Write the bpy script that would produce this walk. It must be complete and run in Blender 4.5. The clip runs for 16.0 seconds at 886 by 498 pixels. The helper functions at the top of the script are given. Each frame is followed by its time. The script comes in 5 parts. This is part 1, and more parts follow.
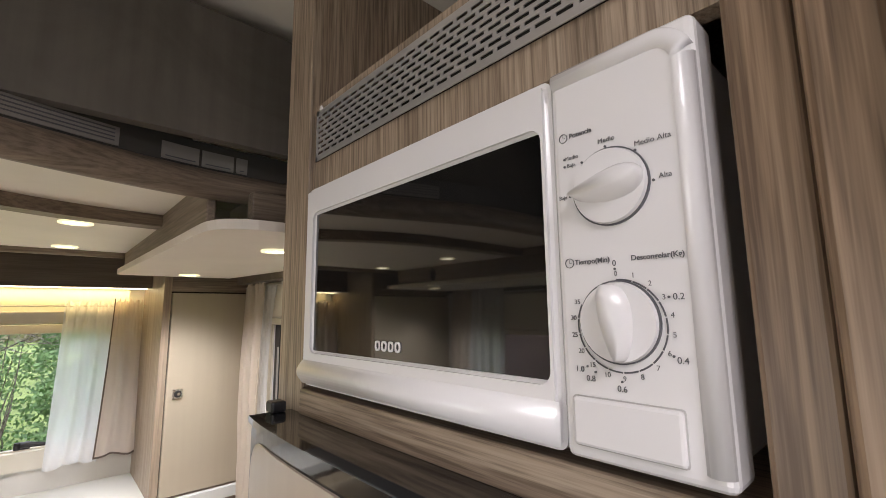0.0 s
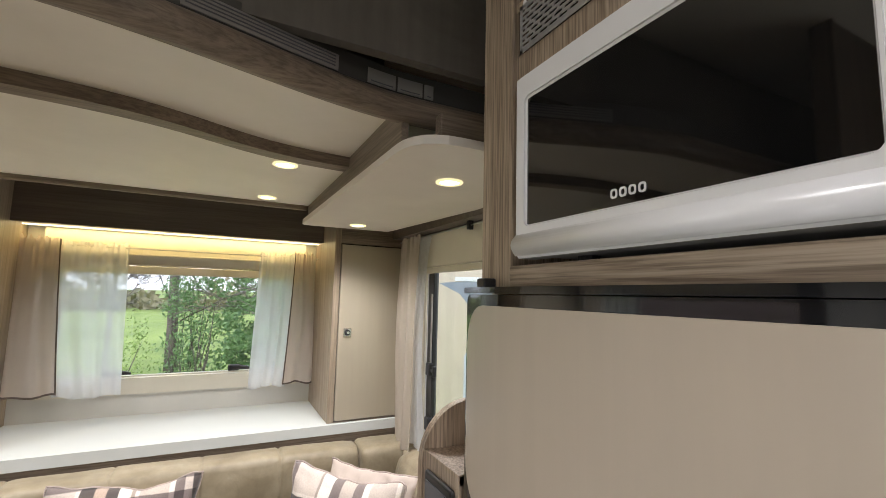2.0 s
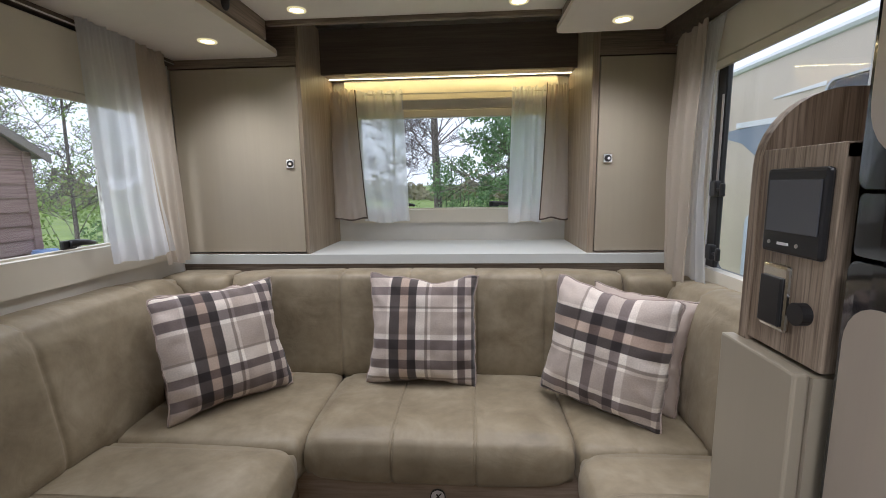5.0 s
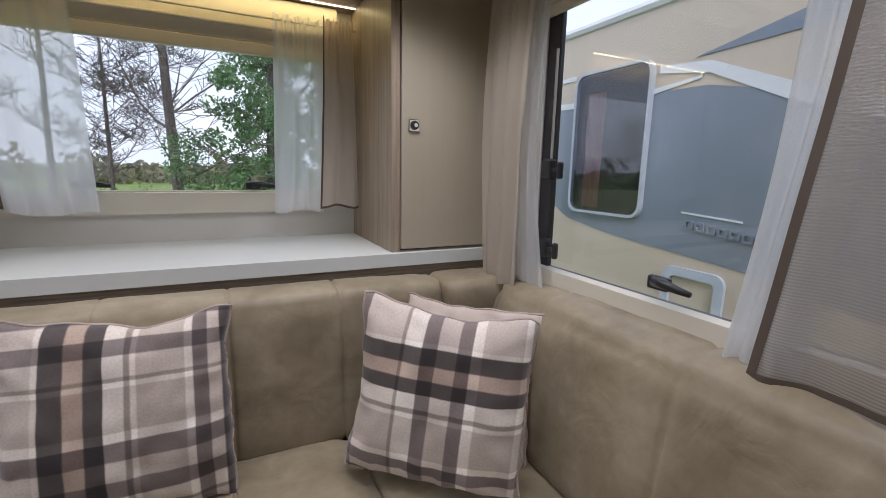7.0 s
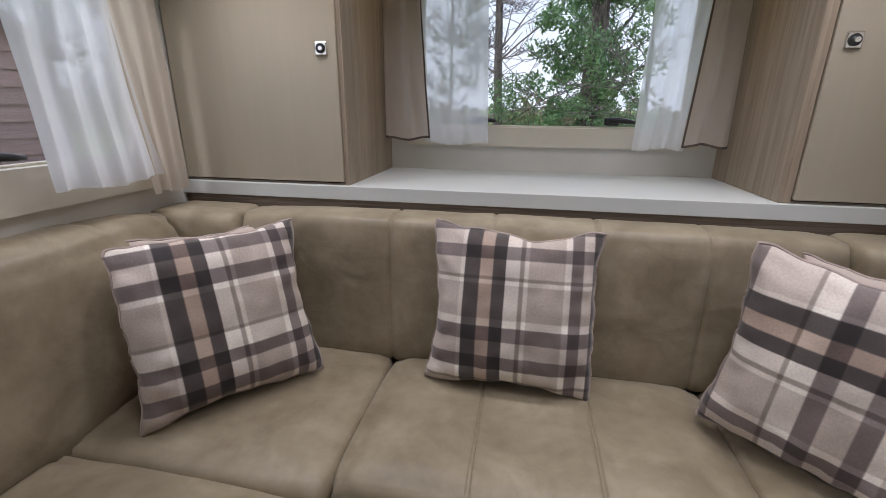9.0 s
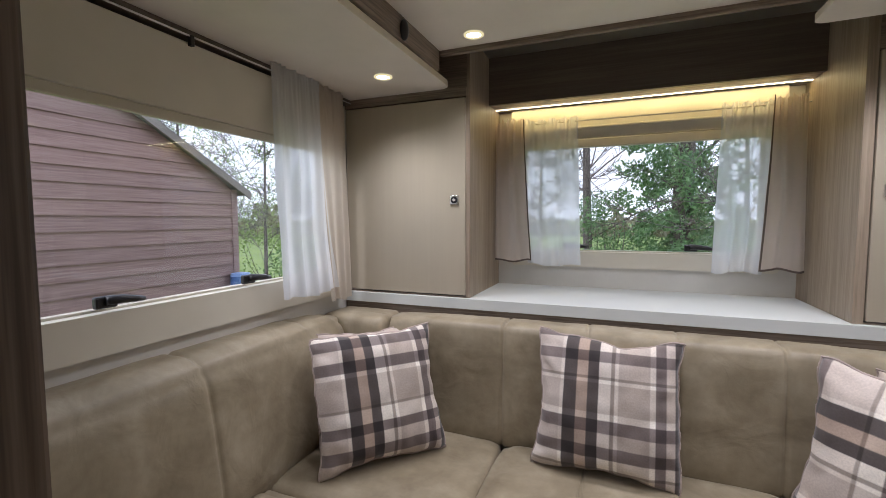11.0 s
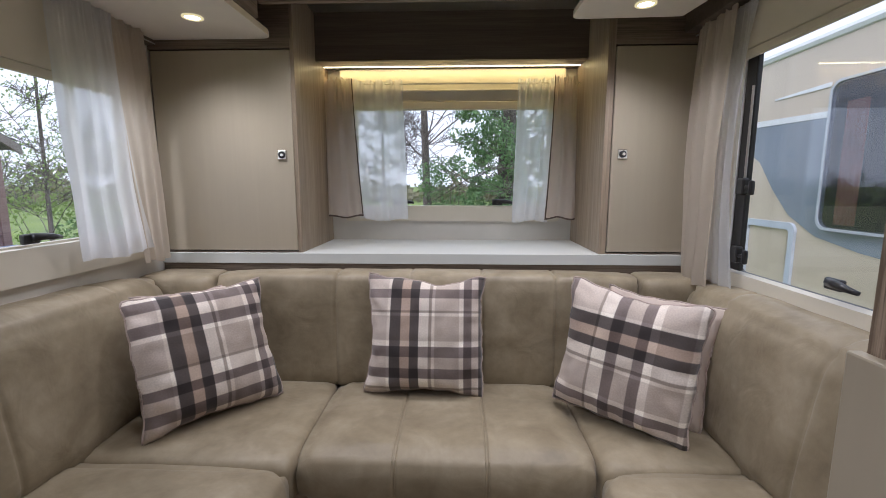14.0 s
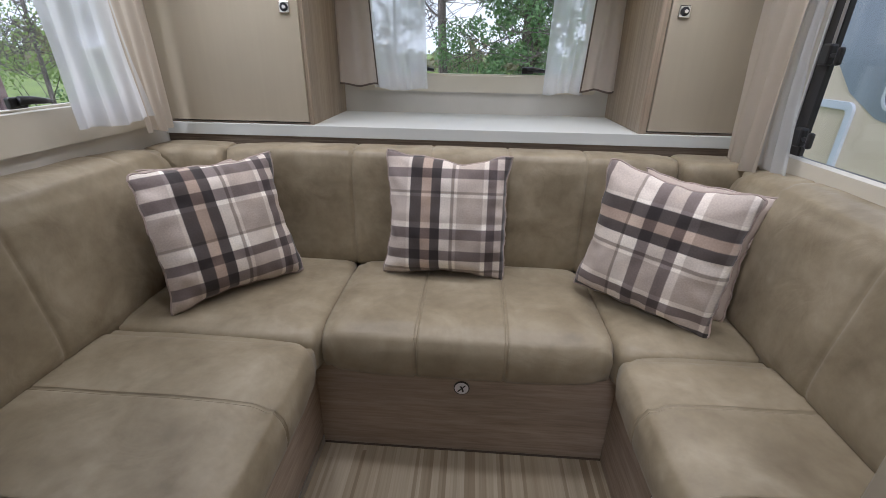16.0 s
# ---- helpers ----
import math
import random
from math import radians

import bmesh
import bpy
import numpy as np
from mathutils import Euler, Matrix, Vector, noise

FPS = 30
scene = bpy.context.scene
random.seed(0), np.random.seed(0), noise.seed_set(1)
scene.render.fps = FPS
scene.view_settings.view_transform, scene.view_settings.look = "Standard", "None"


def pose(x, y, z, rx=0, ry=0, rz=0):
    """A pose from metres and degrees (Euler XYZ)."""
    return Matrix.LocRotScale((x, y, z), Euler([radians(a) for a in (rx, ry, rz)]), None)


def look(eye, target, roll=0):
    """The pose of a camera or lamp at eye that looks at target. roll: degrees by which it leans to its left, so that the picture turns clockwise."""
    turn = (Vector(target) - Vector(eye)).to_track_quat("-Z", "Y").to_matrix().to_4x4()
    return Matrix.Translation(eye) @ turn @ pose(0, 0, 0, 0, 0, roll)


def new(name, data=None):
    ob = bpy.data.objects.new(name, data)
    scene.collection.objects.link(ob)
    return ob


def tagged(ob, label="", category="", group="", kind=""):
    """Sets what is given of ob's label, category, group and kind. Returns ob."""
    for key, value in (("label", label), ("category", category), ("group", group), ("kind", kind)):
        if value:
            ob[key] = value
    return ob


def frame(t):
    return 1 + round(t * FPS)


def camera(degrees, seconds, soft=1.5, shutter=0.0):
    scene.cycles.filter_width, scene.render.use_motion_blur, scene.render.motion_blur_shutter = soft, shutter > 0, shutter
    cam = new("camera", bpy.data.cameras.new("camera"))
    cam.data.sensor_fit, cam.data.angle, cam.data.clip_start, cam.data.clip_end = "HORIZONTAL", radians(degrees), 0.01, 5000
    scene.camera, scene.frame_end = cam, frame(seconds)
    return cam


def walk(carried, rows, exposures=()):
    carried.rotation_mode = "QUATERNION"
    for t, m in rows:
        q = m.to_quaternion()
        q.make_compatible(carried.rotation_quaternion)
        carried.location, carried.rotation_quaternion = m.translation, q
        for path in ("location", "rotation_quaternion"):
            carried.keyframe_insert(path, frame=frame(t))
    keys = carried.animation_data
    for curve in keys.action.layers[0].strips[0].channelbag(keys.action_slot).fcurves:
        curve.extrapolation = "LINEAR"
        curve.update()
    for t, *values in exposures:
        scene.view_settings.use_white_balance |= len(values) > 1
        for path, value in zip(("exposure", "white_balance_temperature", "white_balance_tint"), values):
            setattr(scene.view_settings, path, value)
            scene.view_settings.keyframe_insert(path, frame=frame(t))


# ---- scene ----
cam = camera(90.6, 16.0, soft=0.7)
PATH = [
    (0, (0.157, 0.049, 1.734), (1.489, 1.514, 2.014), -0.7),
    (0.5, (0.161, 0.054, 1.739), (1.489, 1.517, 2.048), -0.1),
    (1, (0.16, 0.059, 1.732), (1.488, 1.52, 2.048), 0.0),
    (1.5, (0.135, 0.089, 1.695), (1.422, 1.59, 1.993), 0.3),
    (2, (0.061, 0.113, 1.594), (0.952, 1.892, 1.806), 1.4),
    (2.5, (0.004, 0.109, 1.49), (0.259, 2.093, 1.519), 1.5),
    (3, (0.01, 0.078, 1.393), (-0.142, 2.07, 1.302), -1.3),
    (3.5, (0.017, 0.055, 1.335), (-0.197, 2.034, 1.133), -2.1),
    (3.7, (0.013, 0.047, 1.327), (-0.166, 2.026, 1.104), -1.8),
    (5.8, (0.032, 0.464, 1.304), (-0.056, 2.437, 0.991), 0.2),
    (6, (0.02, 0.531, 1.297), (0.011, 2.506, 0.981), 0.2),
    (6.5, (0.012, 0.707, 1.301), (0.502, 2.619, 0.977), -0.2),
    (7, (0.055, 0.829, 1.278), (0.926, 2.595, 0.924), 1.2),
    (7.5, (-0.009, 0.881, 1.276), (0.729, 2.683, 0.819), 0.6),
    (8, (-0.071, 0.893, 1.254), (0.34, 2.776, 0.722), 0.9),
    (8.5, (-0.116, 0.873, 1.251), (-0.127, 2.784, 0.662), 0.8),
    (9, (-0.161, 0.831, 1.25), (-0.505, 2.704, 0.639), 0.5),
    (9.2, (-0.172, 0.815, 1.253), (-0.659, 2.655, 0.637), 0.2),
    (11.3, (-0.134, 0.399, 1.35), (-0.883, 2.251, 1.449), 1.1),
    (11.5, (-0.128, 0.368, 1.358), (-0.824, 2.225, 1.62), 1.3),
    (12, (-0.105, 0.339, 1.36), (-0.603, 2.242, 1.72), 0.7),
    (12.5, (-0.078, 0.328, 1.341), (-0.346, 2.278, 1.698), 0.0),
    (13, (-0.062, 0.327, 1.323), (-0.218, 2.3, 1.606), -0.1),
    (13.5, (-0.062, 0.338, 1.307), (-0.161, 2.336, 1.323), -0.2),
    (14, (-0.052, 0.349, 1.29), (-0.123, 2.327, 1.005), -0.0),
    (14.2, (-0.059, 0.35, 1.274), (-0.118, 2.302, 0.839), -0.1),
    (14.5, (-0.05, 0.357, 1.266), (-0.107, 2.237, 0.586), -0.2),
    (15, (-0.05, 0.36, 1.251), (-0.098, 2.16, 0.38), -0.4),
    (15.5, (-0.054, 0.368, 1.257), (-0.099, 2.141, 0.333), -0.4),
    (16, (-0.092, 0.437, 1.275), (-0.205, 2.26, 0.459), 1.0),
]
EXPOSURES = [
    (0, 1.42, 6200, 18), (1.4, 1.40, 6200, 17), (2.0, 1.12, 6150, 12), (2.4, 0.86, 6200, 13), (3.0, 0.68, 6000, 14), (3.7, 0.60, 5850, 15),
    (6.0, 0.26, 5750, 14), (7.0, 0.24, 5800, 17), (8.0, 0.14, 5800, 17), (9.2, 0.24, 5800, 17), (11.5, 0.54, 5750, 17), (12.5, 0.54, 5750, 18), (13.5, 0.44, 5750, 17), (14.5, 0.42, 5750, 17), (15.5, 0.45, 5800, 17), (16, 0.40, 5700, 15),
]
walk(cam, [(t, look(eye, target, roll)) for t, eye, target, roll in PATH], EXPOSURES)

# ---- light ----
world = bpy.data.worlds.new("world")
scene.world = world
world.use_nodes = True
wn = world.node_tree
sky = wn.nodes.new("ShaderNodeTexSky")
sky.sky_type = "NISHITA"
sky.sun_disc = False
sky.sun_elevation = radians(38)
sky.sun_rotation = radians(200)
sky.dust_density = 4.0
sky.air_density = 1.2
cloud = wn.nodes.new("ShaderNodeTexNoise")
cloud.inputs["Scale"].default_value, cloud.inputs["Detail"].default_value = 2.5, 6.0
veil = wn.nodes.new("ShaderNodeValToRGB")
veil.color_ramp.elements[0].position, veil.color_ramp.elements[1].position = 0.3, 0.7
veil.color_ramp.elements[0].color, veil.color_ramp.elements[1].color = (0.80, 0.85, 0.93, 1), (1.0, 1.0, 1.02, 1)
thick = wn.nodes.new("ShaderNodeVectorMath")
thick.operation = "SCALE"
thick.inputs["Scale"].default_value = 8.6
over = wn.nodes.new("ShaderNodeMix")
over.data_type = "RGBA"
over.inputs[0].default_value = 0.8
place = wn.nodes.new("ShaderNodeTexCoord")
wn.links.new(place.outputs["Generated"], cloud.inputs["Vector"])
wn.links.new(cloud.outputs["Fac"], veil.inputs[0])
wn.links.new(veil.outputs[0], thick.inputs[0])
wn.links.new(sky.outputs[0], over.inputs[6])
wn.links.new(thick.outputs[0], over.inputs[7])
wn.links.new(over.outputs[2], wn.nodes["Background"].inputs[0])
wn.nodes["Background"].inputs[1].default_value = 0.15

sun_data = bpy.data.lights.new("sun", "SUN")
sun_data.energy, sun_data.angle, sun_data.color = 1.0, radians(14), (1.0, 0.96, 0.9)
sun = new("sun", sun_data)
sun.matrix_world = look((0, 0, 30), (-0.34 * -20, 0.94 * 20 * 1.0, 30 - 15.6))

SPOT_WATTS = 10.2
LED_WATTS = 0.85
KITCHEN_FILL_WATTS = 2.8
ROOF_FILL_WATTS = 5.2


# ---- materials ----
def material(name, rough=0.5, metal=0.0):
    m = bpy.data.materials.new(name)
    m.use_nodes = True
    b = m.node_tree.nodes["Principled BSDF"]
    b.inputs["Roughness"].default_value = rough
    b.inputs["Metallic"].default_value = metal
    return m, m.node_tree, b


def node(tree, kind, **values):
    n = tree.nodes.new(kind)
    for key, value in values.items():
        n.inputs[key.replace("_", " ")].default_value = value
    return n


def coords(tree, scale=(1, 1, 1), rot=(0, 0, 0), space="Object"):
    tc = tree.nodes.new("ShaderNodeTexCoord")
    mp = tree.nodes.new("ShaderNodeMapping")
    mp.inputs["Scale"].default_value = scale
    mp.inputs["Rotation"].default_value = [radians(a) for a in rot]
    tree.links.new(tc.outputs[space], mp.inputs[0])
    return mp.outputs[0]


def ramp(tree, source, stops, hard=False):
    r = tree.nodes.new("ShaderNodeValToRGB")
    r.color_ramp.interpolation = "CONSTANT" if hard else "LINEAR"
    e = r.color_ramp.elements
    for n, (at, c) in enumerate(stops):
        if n < 2:
            e[n].position = at
        else:
            e.new(at)
        e[n].color = (*c, 1)
    tree.links.new(source, r.inputs[0])
    return r.outputs[0]


def noise_of(tree, at, scale, detail=4.0, rough=0.55, distort=0.0):
    n = node(tree, "ShaderNodeTexNoise", Scale=scale, Detail=detail, Roughness=rough, Distortion=distort)
    tree.links.new(at, n.inputs["Vector"])
    return n.outputs["Fac"]


def mixed(tree, fac, a, b, kind="MIX"):
    m = tree.nodes.new("ShaderNodeMix")
    m.data_type, m.blend_type = "RGBA", kind
    for value, i in ((fac, 0), (a, 6), (b, 7)):
        if isinstance(value, (int, float)):
            m.inputs[i].default_value = value
        elif isinstance(value, tuple):
            m.inputs[i].default_value = (*value, 1)
        else:
            tree.links.new(value, m.inputs[i])
    return m.outputs[2]


def bumped(tree, b, height, strength=0.2, distance=0.002):
    n = node(tree, "ShaderNodeBump", Strength=strength, Distance=distance)
    tree.links.new(height, n.inputs["Height"])
    tree.links.new(n.outputs[0], b.inputs["Normal"])


def plain(name, colour, rough=0.5, metal=0.0, vary=0.06, scale=6.0, bump=0.0, bump_scale=300.0, coat=0.0):
    """Paint, plastic or metal with faint unevenness at two scales."""
    m, t, b = material(name, rough, metal)
    at = coords(t)
    big = noise_of(t, at, scale)
    dark = tuple(c * (1 - vary) for c in colour)
    light = tuple(min(1, c * (1 + vary)) for c in colour)
    t.links.new(ramp(t, big, [(0.3, dark), (0.7, light)]), b.inputs["Base Color"])
    fine = noise_of(t, at, bump_scale, 2)
    r = node(t, "ShaderNodeMapRange", **{"To Min": max(0.02, rough - 0.03), "To Max": min(1, rough + 0.03)})
    t.links.new(big, r.inputs[0])
    t.links.new(r.outputs[0], b.inputs["Roughness"])
    b.inputs["Coat Weight"].default_value = coat
    if bump:
        bumped(t, b, fine, bump, 0.0006)
    return m


def wood(name, tones, grain=(40, 40, 1.2), rough=0.45, contrast=1.0, rot=(0, 0, 0)):
    """Straight-grained laminate; grain gives the noise scale along each axis (low along the grain)."""
    m, t, b = material(name, rough)
    at = coords(t, grain, rot)
    broad = noise_of(t, at, 0.35, 3, 0.5, 0.6)
    streak = noise_of(t, at, 1.6, 5, 0.65, 0.3)
    fine = noise_of(t, at, 7.0, 3, 0.6)
    one = ramp(t, streak, [(0.34, tones[0]), (0.52, tones[1]), (0.68, tones[2])])
    two = ramp(t, broad, [(0.35, tuple(c * 0.72 for c in tones[1])), (0.65, tuple(min(1, c * 1.2) for c in tones[1]))])
    both = mixed(t, 0.45, one, two)
    lines = ramp(t, fine, [(0.36, (0.36, 0.32, 0.29)), (0.5, (0.85, 0.84, 0.83)), (0.6, (1.12, 1.12, 1.12))])
    t.links.new(mixed(t, 0.75 * contrast, both, lines, "MULTIPLY"), b.inputs["Base Color"])
    bumped(t, b, fine, 0.12, 0.0008)
    return m


TONES = ((0.15, 0.105, 0.072), (0.36, 0.28, 0.208), (0.50, 0.41, 0.315))
DARK_TONES = ((0.085, 0.066, 0.053), (0.13, 0.104, 0.084), (0.18, 0.148, 0.12))
PLINTH_TONES = ((0.25, 0.19, 0.142), (0.35, 0.275, 0.212), (0.44, 0.36, 0.288))
MID_TONES = ((0.16, 0.123, 0.094), (0.245, 0.194, 0.15), (0.32, 0.26, 0.205))
M_WOOD_Z = wood("wood upright grain", TONES, (40, 40, 1.2))
M_WOOD_X = wood("wood level grain x", TONES, (1.2, 40, 40))
M_WOOD_Y = wood("wood level grain y", TONES, (40, 1.2, 40))
WARM_TONES = ((0.13, 0.078, 0.045), (0.31, 0.205, 0.13), (0.43, 0.31, 0.215))
M_WOOD_WARM = wood("warm wood upright grain", WARM_TONES, (26, 26, 0.9))
M_WOOD_PART = wood("broad-grained upright wood", ((0.075, 0.052, 0.035), (0.15, 0.108, 0.075), (0.215, 0.162, 0.115)), (17, 17, 0.5), 0.45, 1.0)
M_WOOD_BOLD = wood("bold-grained upright wood", ((0.12, 0.078, 0.05), (0.36, 0.25, 0.165), (0.52, 0.385, 0.27)), (30, 30, 0.9), 0.45, 1.0)
M_DARK_X = wood("dark wood level grain", DARK_TONES, (1.0, 30, 30), 0.45, 0.3)
M_WOOD_SIDE = wood("pale wood upright grain", ((0.24, 0.185, 0.13), (0.34, 0.272, 0.2), (0.42, 0.348, 0.262)), (24, 24, 0.8), 0.45, 0.4)
M_TRIM = wood("grey brown trim", MID_TONES, (1.0, 26, 30), 0.5, 0.7)
M_TRIM_Y = wood("grey brown trim along y", MID_TONES, (30, 1.0, 30), 0.5, 0.7)
M_PLINTH = wood("plinth wood", PLINTH_TONES, (1.3, 22, 18), 0.5, 0.4)
M_PLINTH_Y = wood("plinth wood along y", PLINTH_TONES, (22, 1.3, 18), 0.5, 0.4)


def cream_laminate(name="cream laminate", colour=(0.41, 0.36, 0.272), rough=0.36):
    m, t, b = material(name, rough)
    at = coords(t, (26, 26, 0.9))
    s = noise_of(t, at, 1.5, 4, 0.6)
    w = noise_of(t, coords(t), 3.0)
    one = ramp(t, s, [(0.35, tuple(c * 0.98 for c in colour)), (0.65, tuple(c * 1.015 for c in colour))])
    two = ramp(t, w, [(0.3, (0.93, 0.93, 0.94)), (0.7, (1, 1, 1))])
    t.links.new(mixed(t, 1.0, one, two, "MULTIPLY"), b.inputs["Base Color"])
    bumped(t, b, noise_of(t, coords(t), 500, 2), 0.08, 0.0004)
    return m


M_CREAM = cream_laminate()
M_FRIDGE = cream_laminate("beige fridge panel", (0.47, 0.405, 0.33), 0.3)
M_CEIL = plain("pale ceiling board", (0.81, 0.765, 0.70), 0.5, vary=0.04, bump=0.1, bump_scale=220)
M_BOARD = plain("pale shelf board", (0.75, 0.70, 0.645), 0.42, vary=0.04, bump=0.08, bump_scale=260)
M_BOARD_EDGE = plain("cream board edge", (0.72, 0.66, 0.52), 0.4)
M_WALL = plain("cream wall lining", (0.62, 0.60, 0.55), 0.55, vary=0.05, bump=0.25, bump_scale=420)
M_FRAME = plain("cream window frame", (0.66, 0.62, 0.52), 0.42, vary=0.03)
M_BLIND = plain("pale roller blind", (0.62, 0.58, 0.48), 0.7, vary=0.05)
M_WHITE_TOP = plain("white worktop", (0.58, 0.60, 0.585), 0.5, vary=0.01, scale=3)
M_WHITE = plain("white gloss plastic", (0.80, 0.79, 0.81), 0.26, vary=0.02, coat=0.3)
M_SASH = plain("dark grey sash", (0.10, 0.10, 0.105), 0.35)
# near-black colour that paints the shade in gaps, joints and hollows
M_GAP = plain("near-black gap shade", (0.02, 0.017, 0.014), 0.8)
M_BLACK = plain("black plastic", (0.018, 0.018, 0.02), 0.35)
M_BLACK_GLOSS = plain("black gloss panel", (0.008, 0.009, 0.011), 0.07, coat=0.5)
M_CHROME = plain("chrome", (0.75, 0.74, 0.72), 0.14, 1.0, vary=0.03)
M_STEEL = plain("brushed steel", (0.56, 0.55, 0.54), 0.36, 1.0, vary=0.08, bump=0.1)
M_ALU = plain("grille aluminium", (0.50, 0.49, 0.49), 0.4, 0.6, vary=0.04)
M_INK = plain("grey printed ink", (0.10, 0.10, 0.115), 0.5)
M_SCREEN = plain("grey display", (0.10, 0.105, 0.12), 0.25)
M_TAPE = plain("grey brown curtain hem", (0.105, 0.08, 0.062), 0.8)
M_PIPING = plain("beige grey piping", (0.40, 0.325, 0.29), 0.8, vary=0.35, scale=14)


def leather():
    m, t, b = material("taupe suede leather", 0.5)
    at = coords(t, space="Object")
    big = noise_of(t, at, 7.0, 4, 0.55, 0.4)
    mid = noise_of(t, at, 28.0, 4, 0.6)
    one = ramp(t, big, [(0.28, (0.212, 0.170, 0.108)), (0.5, (0.285, 0.235, 0.156)), (0.74, (0.372, 0.315, 0.222))])
    two = ramp(t, mid, [(0.3, (0.88, 0.87, 0.85)), (0.65, (1.02, 1.02, 1.01))])
    t.links.new(mixed(t, 1.0, one, two, "MULTIPLY"), b.inputs["Base Color"])
    r = node(t, "ShaderNodeMapRange", **{"To Min": 0.40, "To Max": 0.56})
    t.links.new(big, r.inputs[0])
    t.links.new(r.outputs[0], b.inputs["Roughness"])
    b.inputs["Specular IOR Level"].default_value = 0.45
    b.inputs["Sheen Weight"].default_value = 0.1
    v = node(t, "ShaderNodeTexNoise", Scale=420.0, Detail=3.0)
    t.links.new(at, v.inputs["Vector"])
    crease = noise_of(t, coords(t, (7, 10, 10), (20, 10, 35)), 1.0, 3, 0.45, 0.9)
    ridge = ramp(t, crease, [(0.30, (0, 0, 0)), (0.62, (1, 1, 1))])
    wrinkle = noise_of(t, at, 24.0, 4, 0.55, 0.8)
    n0 = node(t, "ShaderNodeBump", Strength=0.16, Distance=0.003)
    t.links.new(wrinkle, n0.inputs["Height"])
    n1 = node(t, "ShaderNodeBump", Strength=0.22, Distance=0.0008)
    t.links.new(n0.outputs[0], n1.inputs["Normal"])
    t.links.new(v.outputs["Fac"], n1.inputs["Height"])
    n2 = node(t, "ShaderNodeBump", Strength=0.3, Distance=0.005)
    t.links.new(ridge, n2.inputs["Height"])
    t.links.new(n1.outputs[0], n2.inputs["Normal"])
    t.links.new(n2.outputs[0], b.inputs["Normal"])
    return m


M_LEATHER = leather()
M_STITCH = plain("taupe stitching", (0.30, 0.25, 0.17), 0.7)


def plaid(name, u_axis, v_axis, weft):
    """Woven plaid: the warp's bands run along one side of the cushion and cross the weft's bands."""
    m, t, b = material(name, 0.85)
    tc = t.nodes.new("ShaderNodeTexCoord")
    sep = t.nodes.new("ShaderNodeSeparateXYZ")
    t.links.new(tc.outputs["UV"], sep.inputs[0])
    warp = [(0.0, PALE), (0.195, WHITE), (0.22, DARK), (0.31, TAN), (0.385, DARK), (0.46, WHITE), (0.54, GREY), (0.565, WHITE), (0.59, TAUPE), (0.79, WHITE), (0.825, PLUM), (0.89, PALE), (0.945, DARK)]
    along = sep.outputs[u_axis]
    if u_axis == 1:
        turn = t.nodes.new("ShaderNodeMath")
        turn.operation = "SUBTRACT"
        turn.inputs[0].default_value = 1.0
        t.links.new(along, turn.inputs[1])
        along = turn.outputs[0]
    root = lambda stops: [(p, tuple(c ** 0.5 for c in col)) for p, col in stops]
    def soften(stops, w=0.003):
        out = [stops[0]]
        for (_, before), (at, after) in zip(stops, stops[1:]):
            out += [(at - w, before), (at + w, after)]
        return out
    a = ramp(t, along, soften(root(warp)))
    c = ramp(t, sep.outputs[v_axis], soften(root(weft)))
    woven = mixed(t, 1.0, a, c, "MULTIPLY")
    weave = t.nodes.new("ShaderNodeTexChecker")
    weave.inputs["Scale"].default_value = 260
    t.links.new(tc.outputs["UV"], weave.inputs["Vector"])
    soft = noise_of(t, tc.outputs["UV"], 90, 4)
    slub = ramp(t, soft, [(0.3, (0.86, 0.85, 0.84)), (0.7, (1.05, 1.04, 1.03))])
    faded = noise_of(t, tc.outputs["UV"], 5, 3)
    worn = ramp(t, faded, [(0.3, (0.90, 0.90, 0.91)), (0.7, (1.04, 1.03, 1.02))])
    dyed = mixed(t, 1.0, woven, slub, "MULTIPLY")
    t.links.new(mixed(t, 1.0, dyed, worn, "MULTIPLY"), b.inputs["Base Color"])
    bumped(t, b, weave.outputs["Fac"], 0.15, 0.0006)
    b.inputs["Sheen Weight"].default_value = 0.2
    return m


PALE, TAUPE, WHITE = (0.62, 0.54, 0.48), (0.45, 0.385, 0.335), (0.95, 0.90, 0.82)
DARK, PLUM, TAN, GREY = (0.012, 0.009, 0.009), (0.062, 0.046, 0.046), (0.37, 0.255, 0.19), (0.20, 0.165, 0.14)
M_PLAID = plaid("plaid wool bands upright", 0, 1, [(0.0, PALE), (0.055, GREY), (0.075, WHITE), (0.15, PLUM), (0.23, TAUPE), (0.32, PLUM), (0.405, WHITE), (0.45, TAUPE), (0.65, WHITE), (0.675, GREY), (0.695, PALE), (0.795, PLUM), (0.87, PALE), (0.955, PLUM)])
M_PLAID_FLIPPED = plaid("plaid wool bands upright, weft reversed", 0, 1, [(0.0, PALE), (0.08, PLUM), (0.16, PALE), (0.25, PLUM), (0.32, WHITE), (0.42, GREY), (0.44, TAUPE), (0.66, WHITE), (0.695, PLUM), (0.78, PALE), (0.87, PLUM), (0.95, WHITE)])
M_PLAID_TURNED = plaid("plaid wool bands level", 1, 0, [(0.0, PLUM), (0.05, PALE), (0.28, GREY), (0.30, WHITE), (0.40, PLUM), (0.48, TAUPE), (0.59, PLUM), (0.665, WHITE), (0.72, TAUPE), (0.93, WHITE), (0.965, GREY)])
M_LINEN = plain("plain beige linen", (0.50, 0.42, 0.365), 0.9, vary=0.05, bump=0.3, bump_scale=600)


